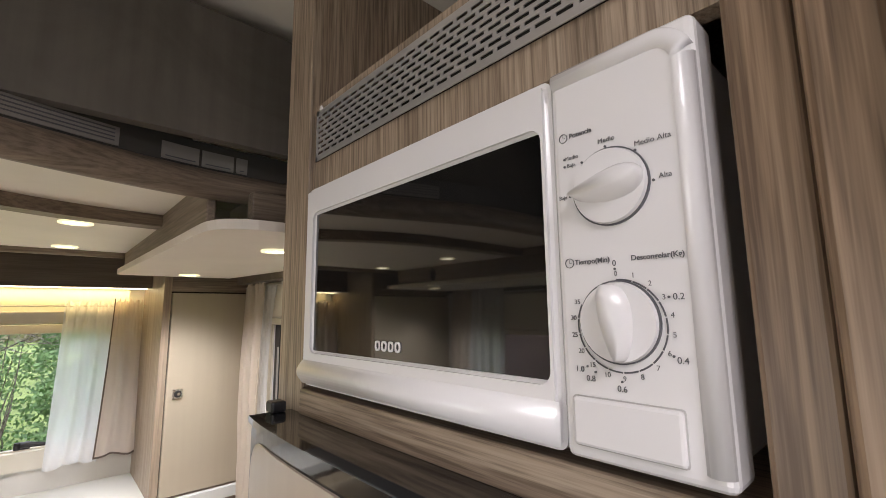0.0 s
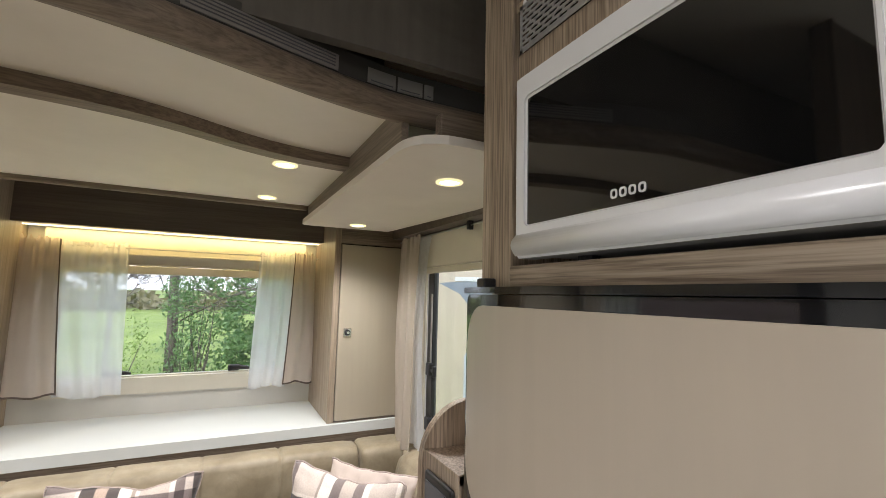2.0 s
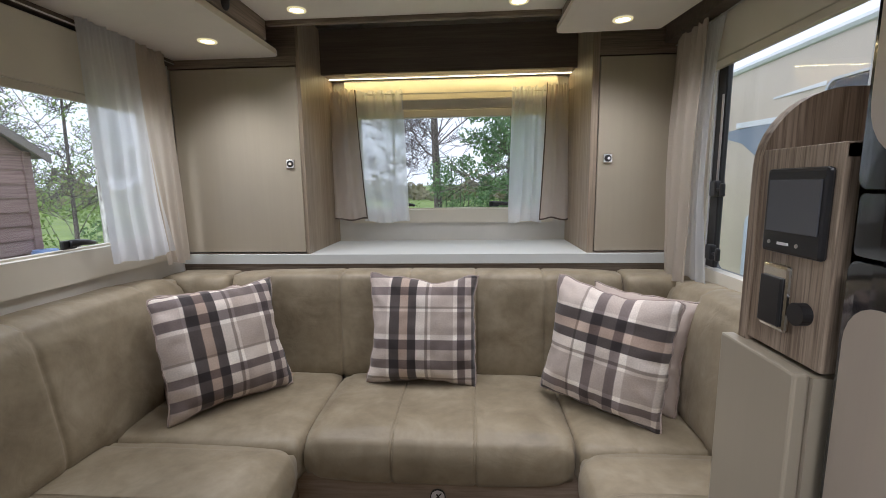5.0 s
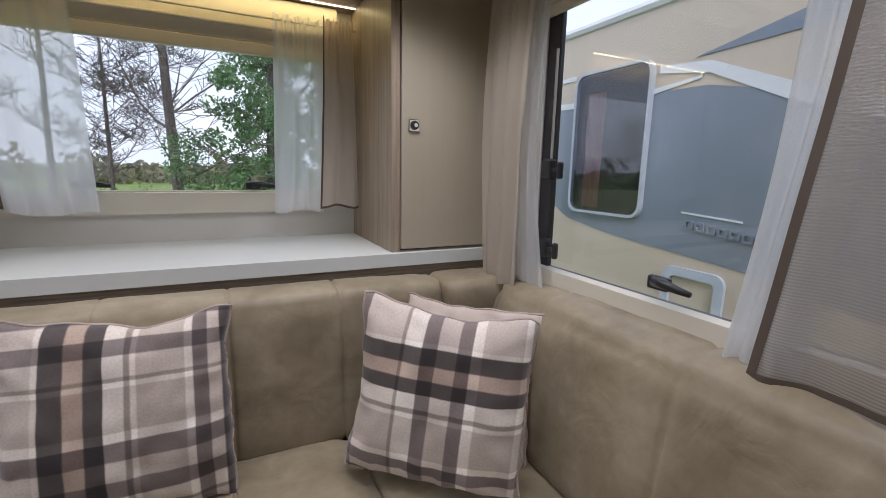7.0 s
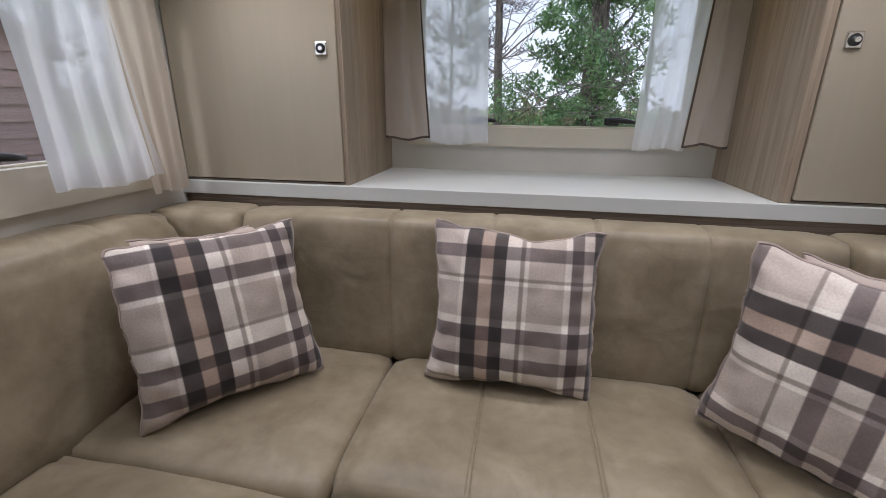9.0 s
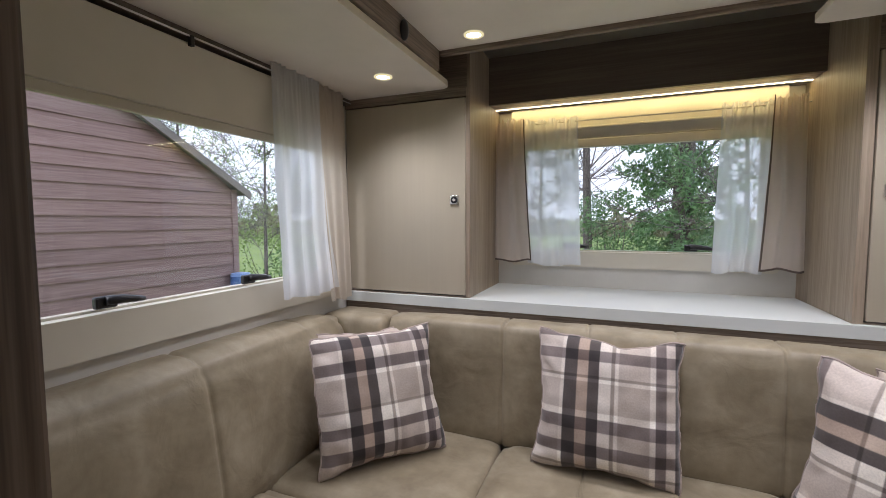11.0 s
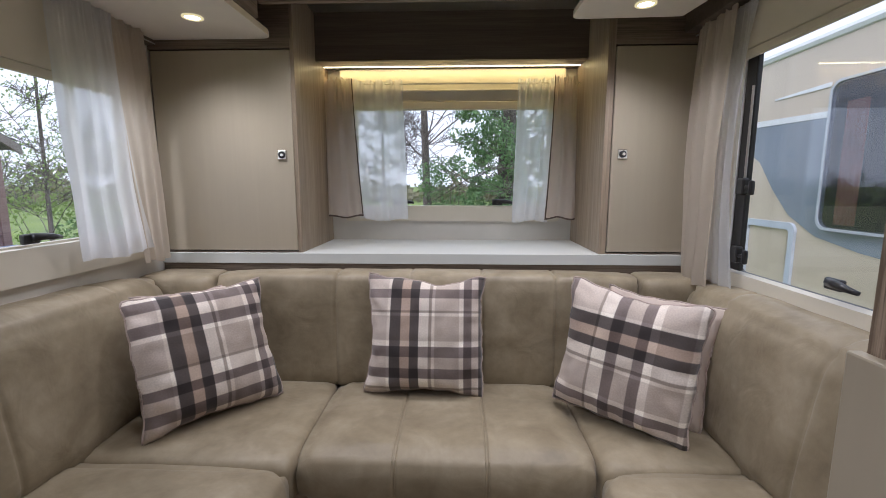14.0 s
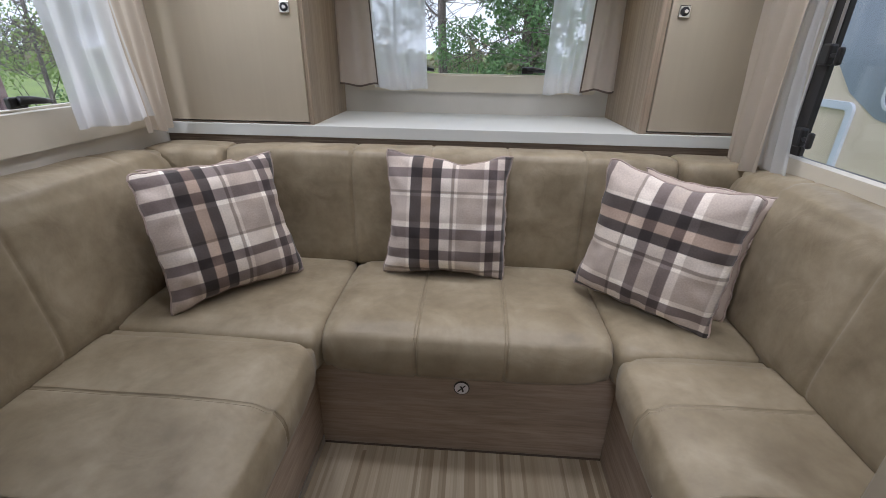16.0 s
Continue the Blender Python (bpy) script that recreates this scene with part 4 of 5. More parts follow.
back_cushion((0.715, 0.80, SEAT - 0.02), (XR - 0.005, 1.93, 0.945), [(1, 1.30, 0.007, 0.008), (1, 1.70, 0.004, 0.008)], "taupe leather side backrest with soft panels", 10, puff=0.02, lean=(0.14, 0, 0), r=0.06)


def badge(at, normal):
    th = thing("push_button_badge", at, "round white badge with a dark figure on the bench base", "badge", group="bench badges")
    n = Vector(normal)
    side = n.cross(Vector((0, 0, 1)))
    part("rim", disc(bmesh.new(), at, n, 0.026, 0.004), M_BLACK, th)
    face = Vector(at) + n * 0.004
    part("face", disc(bmesh.new(), face, n, 0.0225, 0.0012), M_WHITE, th)
    bm = bmesh.new()
    f = face + n * 0.002
    tube(bm, [f + side * -0.012 + Vector((0, 0, 0.013)), f + side * 0.012 + Vector((0, 0, -0.013))], 0.002, 5)
    tube(bm, [f + side * 0.004 + Vector((0, 0, 0.010)), f + side * -0.003 + Vector((0, 0, -0.002)), f + side * -0.005 + Vector((0, 0, -0.012))], 0.003, 5)
    part("figure", bm, M_BLACK, th)


badge((-0.093, 1.560, 0.281), (0, -1, 0))
badge((-0.574, 1.122, 0.242), (1, 0, 0))
badge((0.395, 1.196, 0.266), (-1, 0, 0))

# table-leg socket in the floor
socket = thing("table_socket", (-0.103, 1.224, 0), "round chrome table-leg socket set in the floor", "floor socket")
bm = bmesh.new()
n = 32
ring_prism(bm, [(-0.103 + 0.058 * math.cos(2 * math.pi * k / n), 1.224 + 0.058 * math.sin(2 * math.pi * k / n)) for k in range(n)],
           [(-0.103 + 0.032 * math.cos(2 * math.pi * k / n), 1.224 + 0.032 * math.sin(2 * math.pi * k / n)) for k in range(n)], "z", 0.0005, 0.006)
part("flange", bm, M_STEEL, socket)
# flat black disc; the shade of the socket's hollow is only its colour
part("hole", disc(bmesh.new(), (-0.103, 1.224, 0.0006), (0, 0, 1), 0.032, 0.0015, 32), M_BLACK, socket, "black disc painted as the dark hollow")
for k in range(6):
    a = 2 * math.pi * k / 6
    part("screw", disc(bmesh.new(), (-0.103 + 0.046 * math.cos(a), 1.224 + 0.046 * math.sin(a), 0.006), (0, 0, 1), 0.005, 0.0015, 10), M_CHROME, socket)


# ---- pillows ----
def pillow(at, yaw, tilt, roll, size, mat, label, seed, thick=0.15, chop=0.0, corner=0.135, piping=M_PIPING):
    """A square scatter cushion standing on its lower edge, facing -y before it is turned."""
    w = size
    n = 34
    bm = bmesh.new()
    uvl = bm.loops.layers.uv.new("UVMap")
    border, uvs = [], {}

    def place(u, v, side):
        cu, cv = 1 - v * v, 1 - u * u
        fu, fv = max(0.0, abs(u) - 0.84) / 0.16, max(0.0, abs(v) - 0.84) / 0.16
        soft = max(fu, fv) / math.hypot(fu, fv) if fu and fv else 1.0
        ru = math.copysign(0.84 + 0.16 * fu * soft, u) if fu else u
        rv = math.copysign(0.84 + 0.16 * fv * soft, v) if fv else v
        x = w / 2 * ru * (1 - corner * 0.55 * cu)
        z = w / 2 * rv * (1 - corner * 0.55 * cv)
        if chop:
            z -= chop * math.exp(-(((u - 0.25) / 0.4) ** 2)) * max(0, v) ** 2
        d = thick / 2 * ((1 - u ** 4) * (1 - v ** 4)) ** 0.5
        d *= 1 - 0.25 * max(0, v)
        ear = (abs(u) * abs(v)) ** 7
        x += 0.016 * ear * math.copysign(1, u) * (0.6 + 0.4 * math.sin(seed * 5.0 + u + 2 * v))
        z += ear * (0.010 * math.copysign(1, v) + 0.008 * math.sin(seed * 3.7 + 2 * u))
        x += (0.004 * math.sin(v * 4.0 + seed * 2.1) + 0.0018 * math.sin(v * 17 + seed)) * u ** 4
        z += (0.004 * math.sin(u * 4.0 + seed * 1.3) + 0.0018 * math.sin(u * 15 + seed * 2)) * v ** 4
        d += 0.010 * noise.noise(Vector((u * 2.2 + seed, v * 2.2, side))) * (1 - max(abs(u), abs(v)) ** 4)
        d += 0.006 * noise.noise(Vector((u * 6 + seed, v * 5, side + 4))) * (1 - max(abs(u), abs(v)) ** 6)
        rim = max(abs(u), abs(v))
        band = math.exp(-(((rim - 0.84) / 0.13) ** 2))
        along = v if abs(u) > abs(v) else u
        d += 0.0065 * band * (noise.noise(Vector((along * 9 + seed * 3, rim * 2, side))) + 0.4 * math.sin(along * 21 + seed))
        d += 0.007 * (1 - abs(noise.noise(Vector((u * 2.6 + v * 1.9, (v - u) * 0.9, seed * 2 + side)))) * 4) * band if abs(u * v) > 0.2 else 0.0
        if rim > 0.999:
            d = 0.006 * noise.noise(Vector((u * 3, v * 3, seed)))
        return Vector((x, -side * d, z + w / 2))
    for side in (1, -1):
        g = {}
        for j in range(n + 1):
            for i in range(n + 1):
                u, v = math.sin((i / n - 0.5) * math.pi) * 0.5 + (i / n - 0.5), math.sin((j / n - 0.5) * math.pi) * 0.5 + (j / n - 0.5)
                on_edge = i in (0, n) or j in (0, n)
                if on_edge and side == -1:
                    g[i, j] = uvs[i, j]
                    continue
                g[i, j] = bm.verts.new(place(u, v, side))
                if on_edge:
                    uvs[i, j] = g[i, j]
        for j in range(n):
            for i in range(n):
                q = [(i, j), (i + 1, j), (i + 1, j + 1), (i, j + 1)]
                if side == -1:
                    q = q[::-1]
                f = bm.faces.new([g[k] for k in q])
                for loop, (a, b) in zip(f.loops, q):
                    loop[uvl].uv = (g[a, b].co.x / w + 0.5, g[a, b].co.z / w)
        if side == 1:
            border = [g[i, 0].co.copy() for i in range(n)] + [g[n, j].co.copy() for j in range(n)] + [g[i, n].co.copy() for i in range(n, 0, -1)] + [g[0, j].co.copy() for j in range(n, 0, -1)]
    th = thing("scatter_cushion", (0, 0, 0), label, "pillow", group="scatter cushions")
    part("cover", bm, mat, th, smooth=True)
    part("piping", tube(bmesh.new(), border, 0.0036, 6, True), piping, th, "corded edge")
    th.matrix_basis = Matrix.Translation(at) @ pose(0, 0, 0, 0, 0, yaw) @ pose(0, 0, 0, -tilt, 0, 0) @ pose(0, 0, 0, 0, roll, 0)
    return th


pillow((-0.172, 1.843, 0.543), -3.0, 15.0, -0.6, 0.434, M_PLAID, "brown, cream and grey plaid scatter cushion leaning on the backrest", 1, chop=0.03)
pillow((-0.835, 1.677, 0.540), 48.6, 19.5, -0.6, 0.432, M_PLAID_FLIPPED, "brown, cream and grey plaid scatter cushion turned in the corner", 2)
pillow((-0.968, 1.812, 0.538), 51.8, 17, 0.5, 0.392, M_LINEN, "plain beige scatter cushion behind the plaid one", 3, thick=0.10)
pillow((0.443, 1.671, 0.540), -38.0, 11.5, 4.0, 0.428, M_PLAID_TURNED, "brown, cream and grey plaid scatter cushion turned in the corner", 4, chop=0.012)
pillow((0.560, 1.775, 0.538), -49, 15.5, 1.5, 0.395, M_LINEN, "plain beige scatter cushion behind the plaid one", 5, thick=0.10)


# ---- fridge tower with microwave ----
TX = 0.425
tower = thing("appliance_tower", (0.65, 0.35, 0), "tall wooden appliance housing with grille and open niche", "cabinet")
part("left_side", a_box((TX - 0.008, 0.612, 1.60), (XR, 0.69, ZC), 0.003), M_WOOD_Z, tower)
part("lower_side", a_box((TX, 0.655, 0.0), (XR, 0.672, 1.60)), M_WOOD_Z, tower)
part("right_side", a_box((TX - 0.012, 0.078, 1.60), (XR, 0.108, ZC), 0.003), M_WOOD_BOLD, tower)
part("shelf", a_box((TX - 0.012, 0.108, 1.604), (XR, 0.612, 1.637), 0.003), M_WOOD_Y, tower, "level-grained shelf under the microwave")
part("fascia", a_box((TX, 0.108, 1.905), (TX + 0.016, 0.612, 1.942)), M_WOOD_Z, tower)
part("fascia_top", a_box((TX, 0.108, 2.012), (TX + 0.016, 0.612, 2.026)), M_WOOD_Z, tower)
part("niche_floor", a_box((TX + 0.02, 0.108, 2.008), (XR, 0.612, 2.02)), M_WOOD_Z, tower)
part("niche_back", a_box((XR - 0.02, 0.108, 1.637), (XR - 0.002, 0.612, ZC)), M_WOOD_Z, tower)
# grille plate with real slots
bm = bmesh.new()
gy0, gy1, gz0, gz1, rows_n, cols_n = 0.110, 0.600, 1.941, 2.013, 8, 25
ch = (gz1 - gz0 - 0.012) / rows_n
cw = (gy1 - gy0 - 0.012) / cols_n


def quad(bm, y0, y1, z0, z1, x):
    bm.faces.new([bm.verts.new(p) for p in ((x, y0, z0), (x, y1, z0), (x, y1, z1), (x, y0, z1))])


PX = TX - 0.003
for y0, y1, z0, z1 in ((gy0, gy1, gz0, gz0 + 0.006), (gy0, gy1, gz1 - 0.006, gz1), (gy0, gy0 + 0.006, gz0, gz1), (gy1 - 0.006, gy1, gz0, gz1)):
    quad(bm, y0, y1, z0, z1, PX)
for r in range(rows_n):
    za, zb = gz0 + 0.006 + r * ch, gz0 + 0.006 + (r + 1) * ch
    s0, s1 = za + ch * 0.26, za + ch * 0.74
    quad(bm, gy0 + 0.006, gy1 - 0.006, za, s0, PX)
    quad(bm, gy0 + 0.006, gy1 - 0.006, s1, zb, PX)
    for c in range(cols_n + 1):
        ya = gy0 + 0.006 + (c - (0.5 if r % 2 else 0)) * cw
        quad(bm, max(gy0 + 0.006, ya), min(gy1 - 0.006, ya + cw * 0.24), s0, s1, PX)
bm.normal_update()
bmesh.ops.solidify(bm, geom=bm.faces[:], thickness=0.0012)
part("grille", bm, M_ALU, tower, "aluminium plate with short slots")
# near-black sheet paints the unlit depth behind the slots
part("grille_shade", a_box((TX + 0.012, 0.112, 1.943), (TX + 0.014, 0.598, 2.011)), M_GAP, tower)
for y, z in ((0.593, 2.018), (0.118, 2.018)):
    part("screw", disc(bmesh.new(), (TX, y, z), (-1, 0, 0), 0.004, 0.002, 10), M_WHITE, tower)

wardrobe = thing("wardrobe", (0.6, -0.3, 0), "tall wood-look wardrobe beside the microwave", "wardrobe")
part("edge_panel", a_box((TX - 0.03, 0.046, 0.0), (XR, 0.076, ZC), 0.004), M_WOOD_BOLD, wardrobe, "rounded wooden front edge")
part("side_panel", a_box((TX - 0.052, 0.018, 0.0), (XR, 0.044, ZC), 0.006), M_WOOD_BOLD, wardrobe)
part("door", a_box((TX - 0.05, -0.75, 0.1), (TX - 0.03, 0.016, ZC - 0.05), 0.004), M_FRIDGE, wardrobe, "beige wardrobe door")
part("carcass", a_box((TX - 0.028, -0.75, 0.0), (XR, 0.016, ZC)), M_WOOD_WARM, wardrobe)

# microwave: faces -x, y runs to its left
MX = 0.405
my0, my1, mz0, mz1 = 0.118, 0.590, 1.645, 1.895
split = 0.211
micro = thing("microwave", (0.6, 0.35, mz0), "white microwave oven with black door glass and two dials", "microwave")
part("body", a_box((MX + 0.028, my0 + 0.006, mz0 + 0.004), (0.75, my1 - 0.006, mz1 - 0.004), 0.006), M_WHITE, micro)
for y in (0.17, 0.53):
    part("foot", disc(bmesh.new(), (0.48, y, 1.637), (0, 0, 1), 0.014, 0.012, 12), M_BLACK, micro)


def face_block(y0, y1, wy0, wy1, wz0, wz1, extra):
    """The bowed plastic front: a slab with a sunk field, rolled edges above and below."""
    bm = bmesh.new()
    ring_prism(bm, round_rect(y0, mz0, y1, mz1, 0.007, 4), round_rect(wy0, wz0, wy1, wz1, 0.005, 4), "x", MX, MX + 0.030)
    bm.normal_update()
    bmesh.ops.bevel(bm, geom=[e for e in bm.edges if all(abs(v.co.x - MX) < 1e-5 for v in e.verts) and any(abs(f.normal.x) < 0.5 for f in e.link_faces)], offset=extra, segments=3, affect="EDGES")
    return bm


door = part("door_frame", face_block(split + 0.001, my1, 0.2245, 0.564, 1.690, 1.856, 0.005), M_WHITE, micro, "white plastic door surround", smooth=False)
part("door_glass", a_box((MX + 0.004, 0.222, 1.688), (MX + 0.012, 0.566, 1.858)), M_DARK_GLASS, micro, "black reflecting door glass")
bm = bmesh.new()
rows = []
for k in range(9):
    a = math.pi * k / 8
    rows.append([bm.verts.new((MX - 0.008 * math.sin(a), y, mz0 + 0.003 + 0.028 * k / 8)) for y in (split + 0.003, my1 - 0.004)])
for a, c in zip(rows, rows[1:]):
    bm.faces.new((a[0], a[1], c[1], c[0]))
bm.faces.new([r[0] for r in rows])
bm.faces.new([r[1] for r in rows][::-1])
part("lower_roll", bm, M_WHITE, micro, smooth=True)
panel = part("control_panel", a_box((MX - 0.001, my0, mz0), (MX + 0.030, split - 0.001, mz1), 0.005, 3), M_WHITE, micro, "white control panel")
rim = [(MX + 0.003, split - 0.004, mz1 - 0.0075)]
rim += [(MX + 0.003, my0 + 0.0235 - 0.016 * math.sin(a), mz1 - 0.0235 + 0.016 * math.cos(a)) for a in [math.pi / 16 * k for k in range(9)]]
rim += [(MX + 0.003, my0 + 0.0075, mz0 + 0.008)]
part("raised_rim", tube(bmesh.new(), rim, 0.0072, 12), M_WHITE, micro, smooth=True)
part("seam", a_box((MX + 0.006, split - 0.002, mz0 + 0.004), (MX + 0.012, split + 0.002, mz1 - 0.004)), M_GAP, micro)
button = part("door_button", a_box((MX - 0.0045, 0.139, 1.654), (MX + 0.004, 0.202, 1.682), 0.002, 2), M_WHITE, micro, "white door-release button")
bm = bmesh.new()
ring_prism(bm, round_rect(0.1383, 1.6533, 0.2027, 1.6827, 0.002, 2), round_rect(0.139, 1.654, 0.202, 1.682, 0.002, 2), "x", MX - 0.0016, MX)
part("button_gap", bm, M_ALU, micro)


def dial(y, z, angle, label):
    bm = bmesh.new()
    disc(bm, (MX - 0.001, y, z), (-1, 0, 0), 0.0240, 0.002, 40)
    rim = part("dial_rim", bm, M_INK, micro)
    bm = bmesh.new()
    disc(bm, (MX - 0.0028, y, z), (-1, 0, 0), 0.0232, 0.0026, 40, r2=0.0224)
    knob = part("dial", bm, M_WHITE, micro, label, smooth=False)
    # raised grip: a blade that tapers to one end
    bm = bmesh.new()
    c, s = math.cos(radians(angle)), math.sin(radians(angle))
    n = 22
    low, top = [], []
    for k in range(n):
        a = 2 * math.pi * k / n
        u, v = 0.0222 * math.cos(a), 0.0100 * math.sin(a) * (1 + 0.3 * math.cos(a))
        yy, zz = -(u * c - v * s), u * s + v * c
        low.append(bm.verts.new((MX - 0.0053, y + yy, z + zz)))
        yy, zz = -(u * 0.96 * c - v * 0.5 * s), u * 0.96 * s + v * 0.5 * c
        top.append(bm.verts.new((MX - 0.0150, y + yy, z + zz)))
    bm.faces.new(top)
    for k in range(n):
        bm.faces.new((low[k], low[(k + 1) % n], top[(k + 1) % n], top[k]))
    part("grip", bm, M_WHITE, knob, smooth=True)
    return knob


dial(0.1705, 1.807, 8, "round white power dial with raised grip")
dial(0.1705, 1.7265, 98, "round white timer dial with raised grip")


def words(text, y, z, size, parent, mat=M_INK, bold=0.0, x=MX - 0.0016, align="CENTER"):
    """Printed letters on the front, as a flat mesh."""
    cu = bpy.data.curves.new("words", "FONT")
    cu.body, cu.size, cu.align_x, cu.align_y, cu.offset, cu.extrude = text, size, align, "CENTER", bold, 0.0001
    tmp = bpy.data.objects.new("words", cu)
    me = bpy.data.meshes.new_from_object(tmp)
    bpy.data.objects.remove(tmp)
    me.materials.clear()
    me.materials.append(mat)
    m = Matrix(((0, 0, -1, x), (-1, 0, 0, y), (0, 1, 0, z), (0, 0, 0, 1)))
    me.transform(m)
    ob = new("lettering", me)
    ob.parent = parent
    ob.matrix_parent_inverse = parent.matrix_basis.inverted()
    return ob


def dot(y, z, r=0.0011):
    part("dot", disc(bmesh.new(), (MX - 0.001, y, z), (-1, 0, 0), r, 0.0006, 10), M_INK, micro)


T = 0.0046
for text, y, z, k, bold in (("Potencia", 0.188, 1.846, 1.0, 0.0001), ("Medio", 0.171, 1.8365, 0.95, 0), ("Medio Alta", 0.144, 1.8285, 1.0, 0), ("Alta", 0.1385, 1.8065, 0.95, 0),
                            ("Medio", 0.195, 1.8315, 0.85, 0), ("Baja", 0.1955, 1.8265, 0.85, 0), ("Baja", 0.2025, 1.806, 0.8, 0),
                            ("Tiempo(Min)", 0.185, 1.763, 0.95, 0.00008), ("Descongelar(Kg)", 0.1465, 1.7625, 0.92, 0.00008)):
    words(text, y, z, T * k, micro, bold=bold)
for y, z in ((0.172, 1.8325), (0.154, 1.825), (0.145, 1.805), (0.188, 1.8265), (0.1975, 1.806), (0.2003, 1.8315), (0.2005, 1.8265)):
    dot(y, z, 0.0008)
n = 20
for cy, cz in ((0.2005, 1.846), (0.2005, 1.763)):
    bm = bmesh.new()
    ring_prism(bm, [(cy + 0.0031 * math.cos(2 * math.pi * k / n), cz + 0.0031 * math.sin(2 * math.pi * k / n)) for k in range(n)],
               [(cy + 0.0027 * math.cos(2 * math.pi * k / n), cz + 0.0027 * math.sin(2 * math.pi * k / n)) for k in range(n)], "x", MX - 0.0016, MX - 0.001)
    tube(bm, [(MX - 0.0016, cy, cz + 0.002), (MX - 0.0016, cy, cz), (MX - 0.0016, cy - 0.0015, cz)], 0.0002, 4)
    part("symbol", bm, M_INK, micro)
# the timer's scale: an arc with numbers
DY2, DZ2 = 0.1700, 1.7245
A0, A1 = 91, -208
arc = [radians(A0 + (A1 - A0) * k / 60) for k in range(61)]
for g in range(15):
    bm = bmesh.new()
    for k in range(4 * g, 4 * g + 4):
        a, c = arc[k], arc[k + 1]
        if k % 4 == 0 and k:
            a = a + (c - a) * 0.3
        bm.faces.new([bm.verts.new((MX - 0.0017, DY2 - rr * math.cos(ang), DZ2 + rr * math.sin(ang))) for ang, rr in ((a, 0.0268), (c, 0.0268), (c, 0.0258), (a, 0.0258))])
    part("scale_stroke", bm, M_INK, micro)
for k, text in enumerate(["0", "1", "2", "3", "4", "5", "6", "7", "8", "9", "10", "15", "20", "25", "30", "35"]):
    a = radians(A0 + (A1 - A0) * k / 15)
    words(text, DY2 - 0.0298 * math.cos(a), DZ2 + 0.0298 * math.sin(a), 0.0041, micro)
for text, y, z, dy, dz in (("0", 0.171, 1.7605, 0.171, 1.7572), ("0.2", 0.137, 1.740, 0.1420, 1.740), ("0.4", 0.1375, 1.707, 0.1420, 1.709), ("0.6", 0.171, 1.689, 0.171, 1.693), ("0.8", 0.190, 1.693, 0.187, 1.697), ("1.0", 0.197, 1.698, 0.192, 1.700)):
    words(text, y, z, 0.0049, micro)
    dot(dy, dz, 0.0007)
# maker's mark: plain pale shapes
for k in range(4):
    bm = bmesh.new()
    y = 0.4285 - k * 0.0112
    ring_prism(bm, round_rect(y - 0.0085, 1.6955, y, 1.7055, 0.003, 3), round_rect(y - 0.0065, 1.6975, y - 0.002, 1.7035, 0.002, 3), "x", MX + 0.0028, MX + 0.0036)
    part("mark", bm, M_WHITE, micro, "pale maker's mark")

# fridge
fridge = thing("fridge_freezer", (0.6, 0.35, 0), "tall fridge with beige door panels in a glossy black frame", "fridge")
FX = 0.366
fy0, fy1 = -0.02, 0.643


def bowed(y0, y1, z0, z1, x_edge, bow, thick, r):
    """A door slab with a gently bowed front and rounded corners, facing -x."""
    out = round_rect(y0, z0, y1, z1, r, 6)
    nx = 22
    ys = sorted(set([round(p[0], 5) for p in out] + [round(y0 + (y1 - y0) * k / nx, 5) for k in range(nx + 1)]))
    bm = bmesh.new()
    cols = []
    for y in ys:
        e = 0.0
        d = min(y - y0, y1 - y)
        if d < r:
            e = r - math.sqrt(max(0.0, r * r - (r - d) ** 2))
        u = (y - (y0 + y1) / 2) / ((y1 - y0) / 2)
        x = x_edge - bow * (1 - u ** 4)
        cols.append([bm.verts.new(p) for p in ((x, y, z0 + e), (x, y, z1 - e), (x_edge + thick, y, z1 - e), (x_edge + thick, y, z0 + e))])
    for a, c in zip(cols, cols[1:]):
        for k in range(4):
            try:
                bm.faces.new((a[k], c[k], c[(k + 1) % 4], a[(k + 1) % 4]))
            except ValueError:
                pass
    for end in (cols[0], cols[-1]):
        bm.faces.new(end)
    bmesh.ops.remove_doubles(bm, verts=bm.verts, dist=1e-6)
    return bm


part("body", a_box((FX + 0.03, fy0, 0.03), (XR - 0.03, fy1, 1.595)), M_BLACK, fridge)
up = part("upper_door", bowed(fy0, fy1, 1.307, 1.597, FX, 0.014, 0.05, 0.012), M_BLACK_GLOSS, fridge, "glossy black door frame")
part("upper_panel", bowed(fy0 + 0.018, fy1 - 0.004, 1.332, 1.583, FX - 0.001, 0.016, 0.03, 0.05), M_FRIDGE, up, "beige door panel")
ctl = part("control_band", bowed(fy0, fy1, 1.248, 1.303, FX + 0.003, 0.014, 0.05, 0.006), M_BLACK_GLOSS, fridge, "glossy black control band")
part("display", a_box((FX - 0.0135, 0.24, 1.256), (FX - 0.0095, 0.42, 1.296), 0.002), M_BLACK, ctl, "black display field")
for y in (0.45, 0.50, 0.55):
    part("indicator", a_box((FX - 0.0135, y, 1.264), (FX - 0.0095, y + 0.009, 1.267)), M_WHITE, ctl)
low = part("lower_door", bowed(fy0, fy1, 0.10, 1.244, FX, 0.014, 0.05, 0.012), M_BLACK_GLOSS, fridge, "glossy black door frame")
part("lower_panel", bowed(fy0 + 0.018, fy1 - 0.004, 0.13, 1.208, FX - 0.001, 0.016, 0.03, 0.04), M_FRIDGE, low, "beige door panel")
part("top_trim", bowed(fy0, fy1 + 0.004, 1.598, 1.606, FX - 0.003, 0.014, 0.06, 0.003), M_BLACK_GLOSS, fridge)
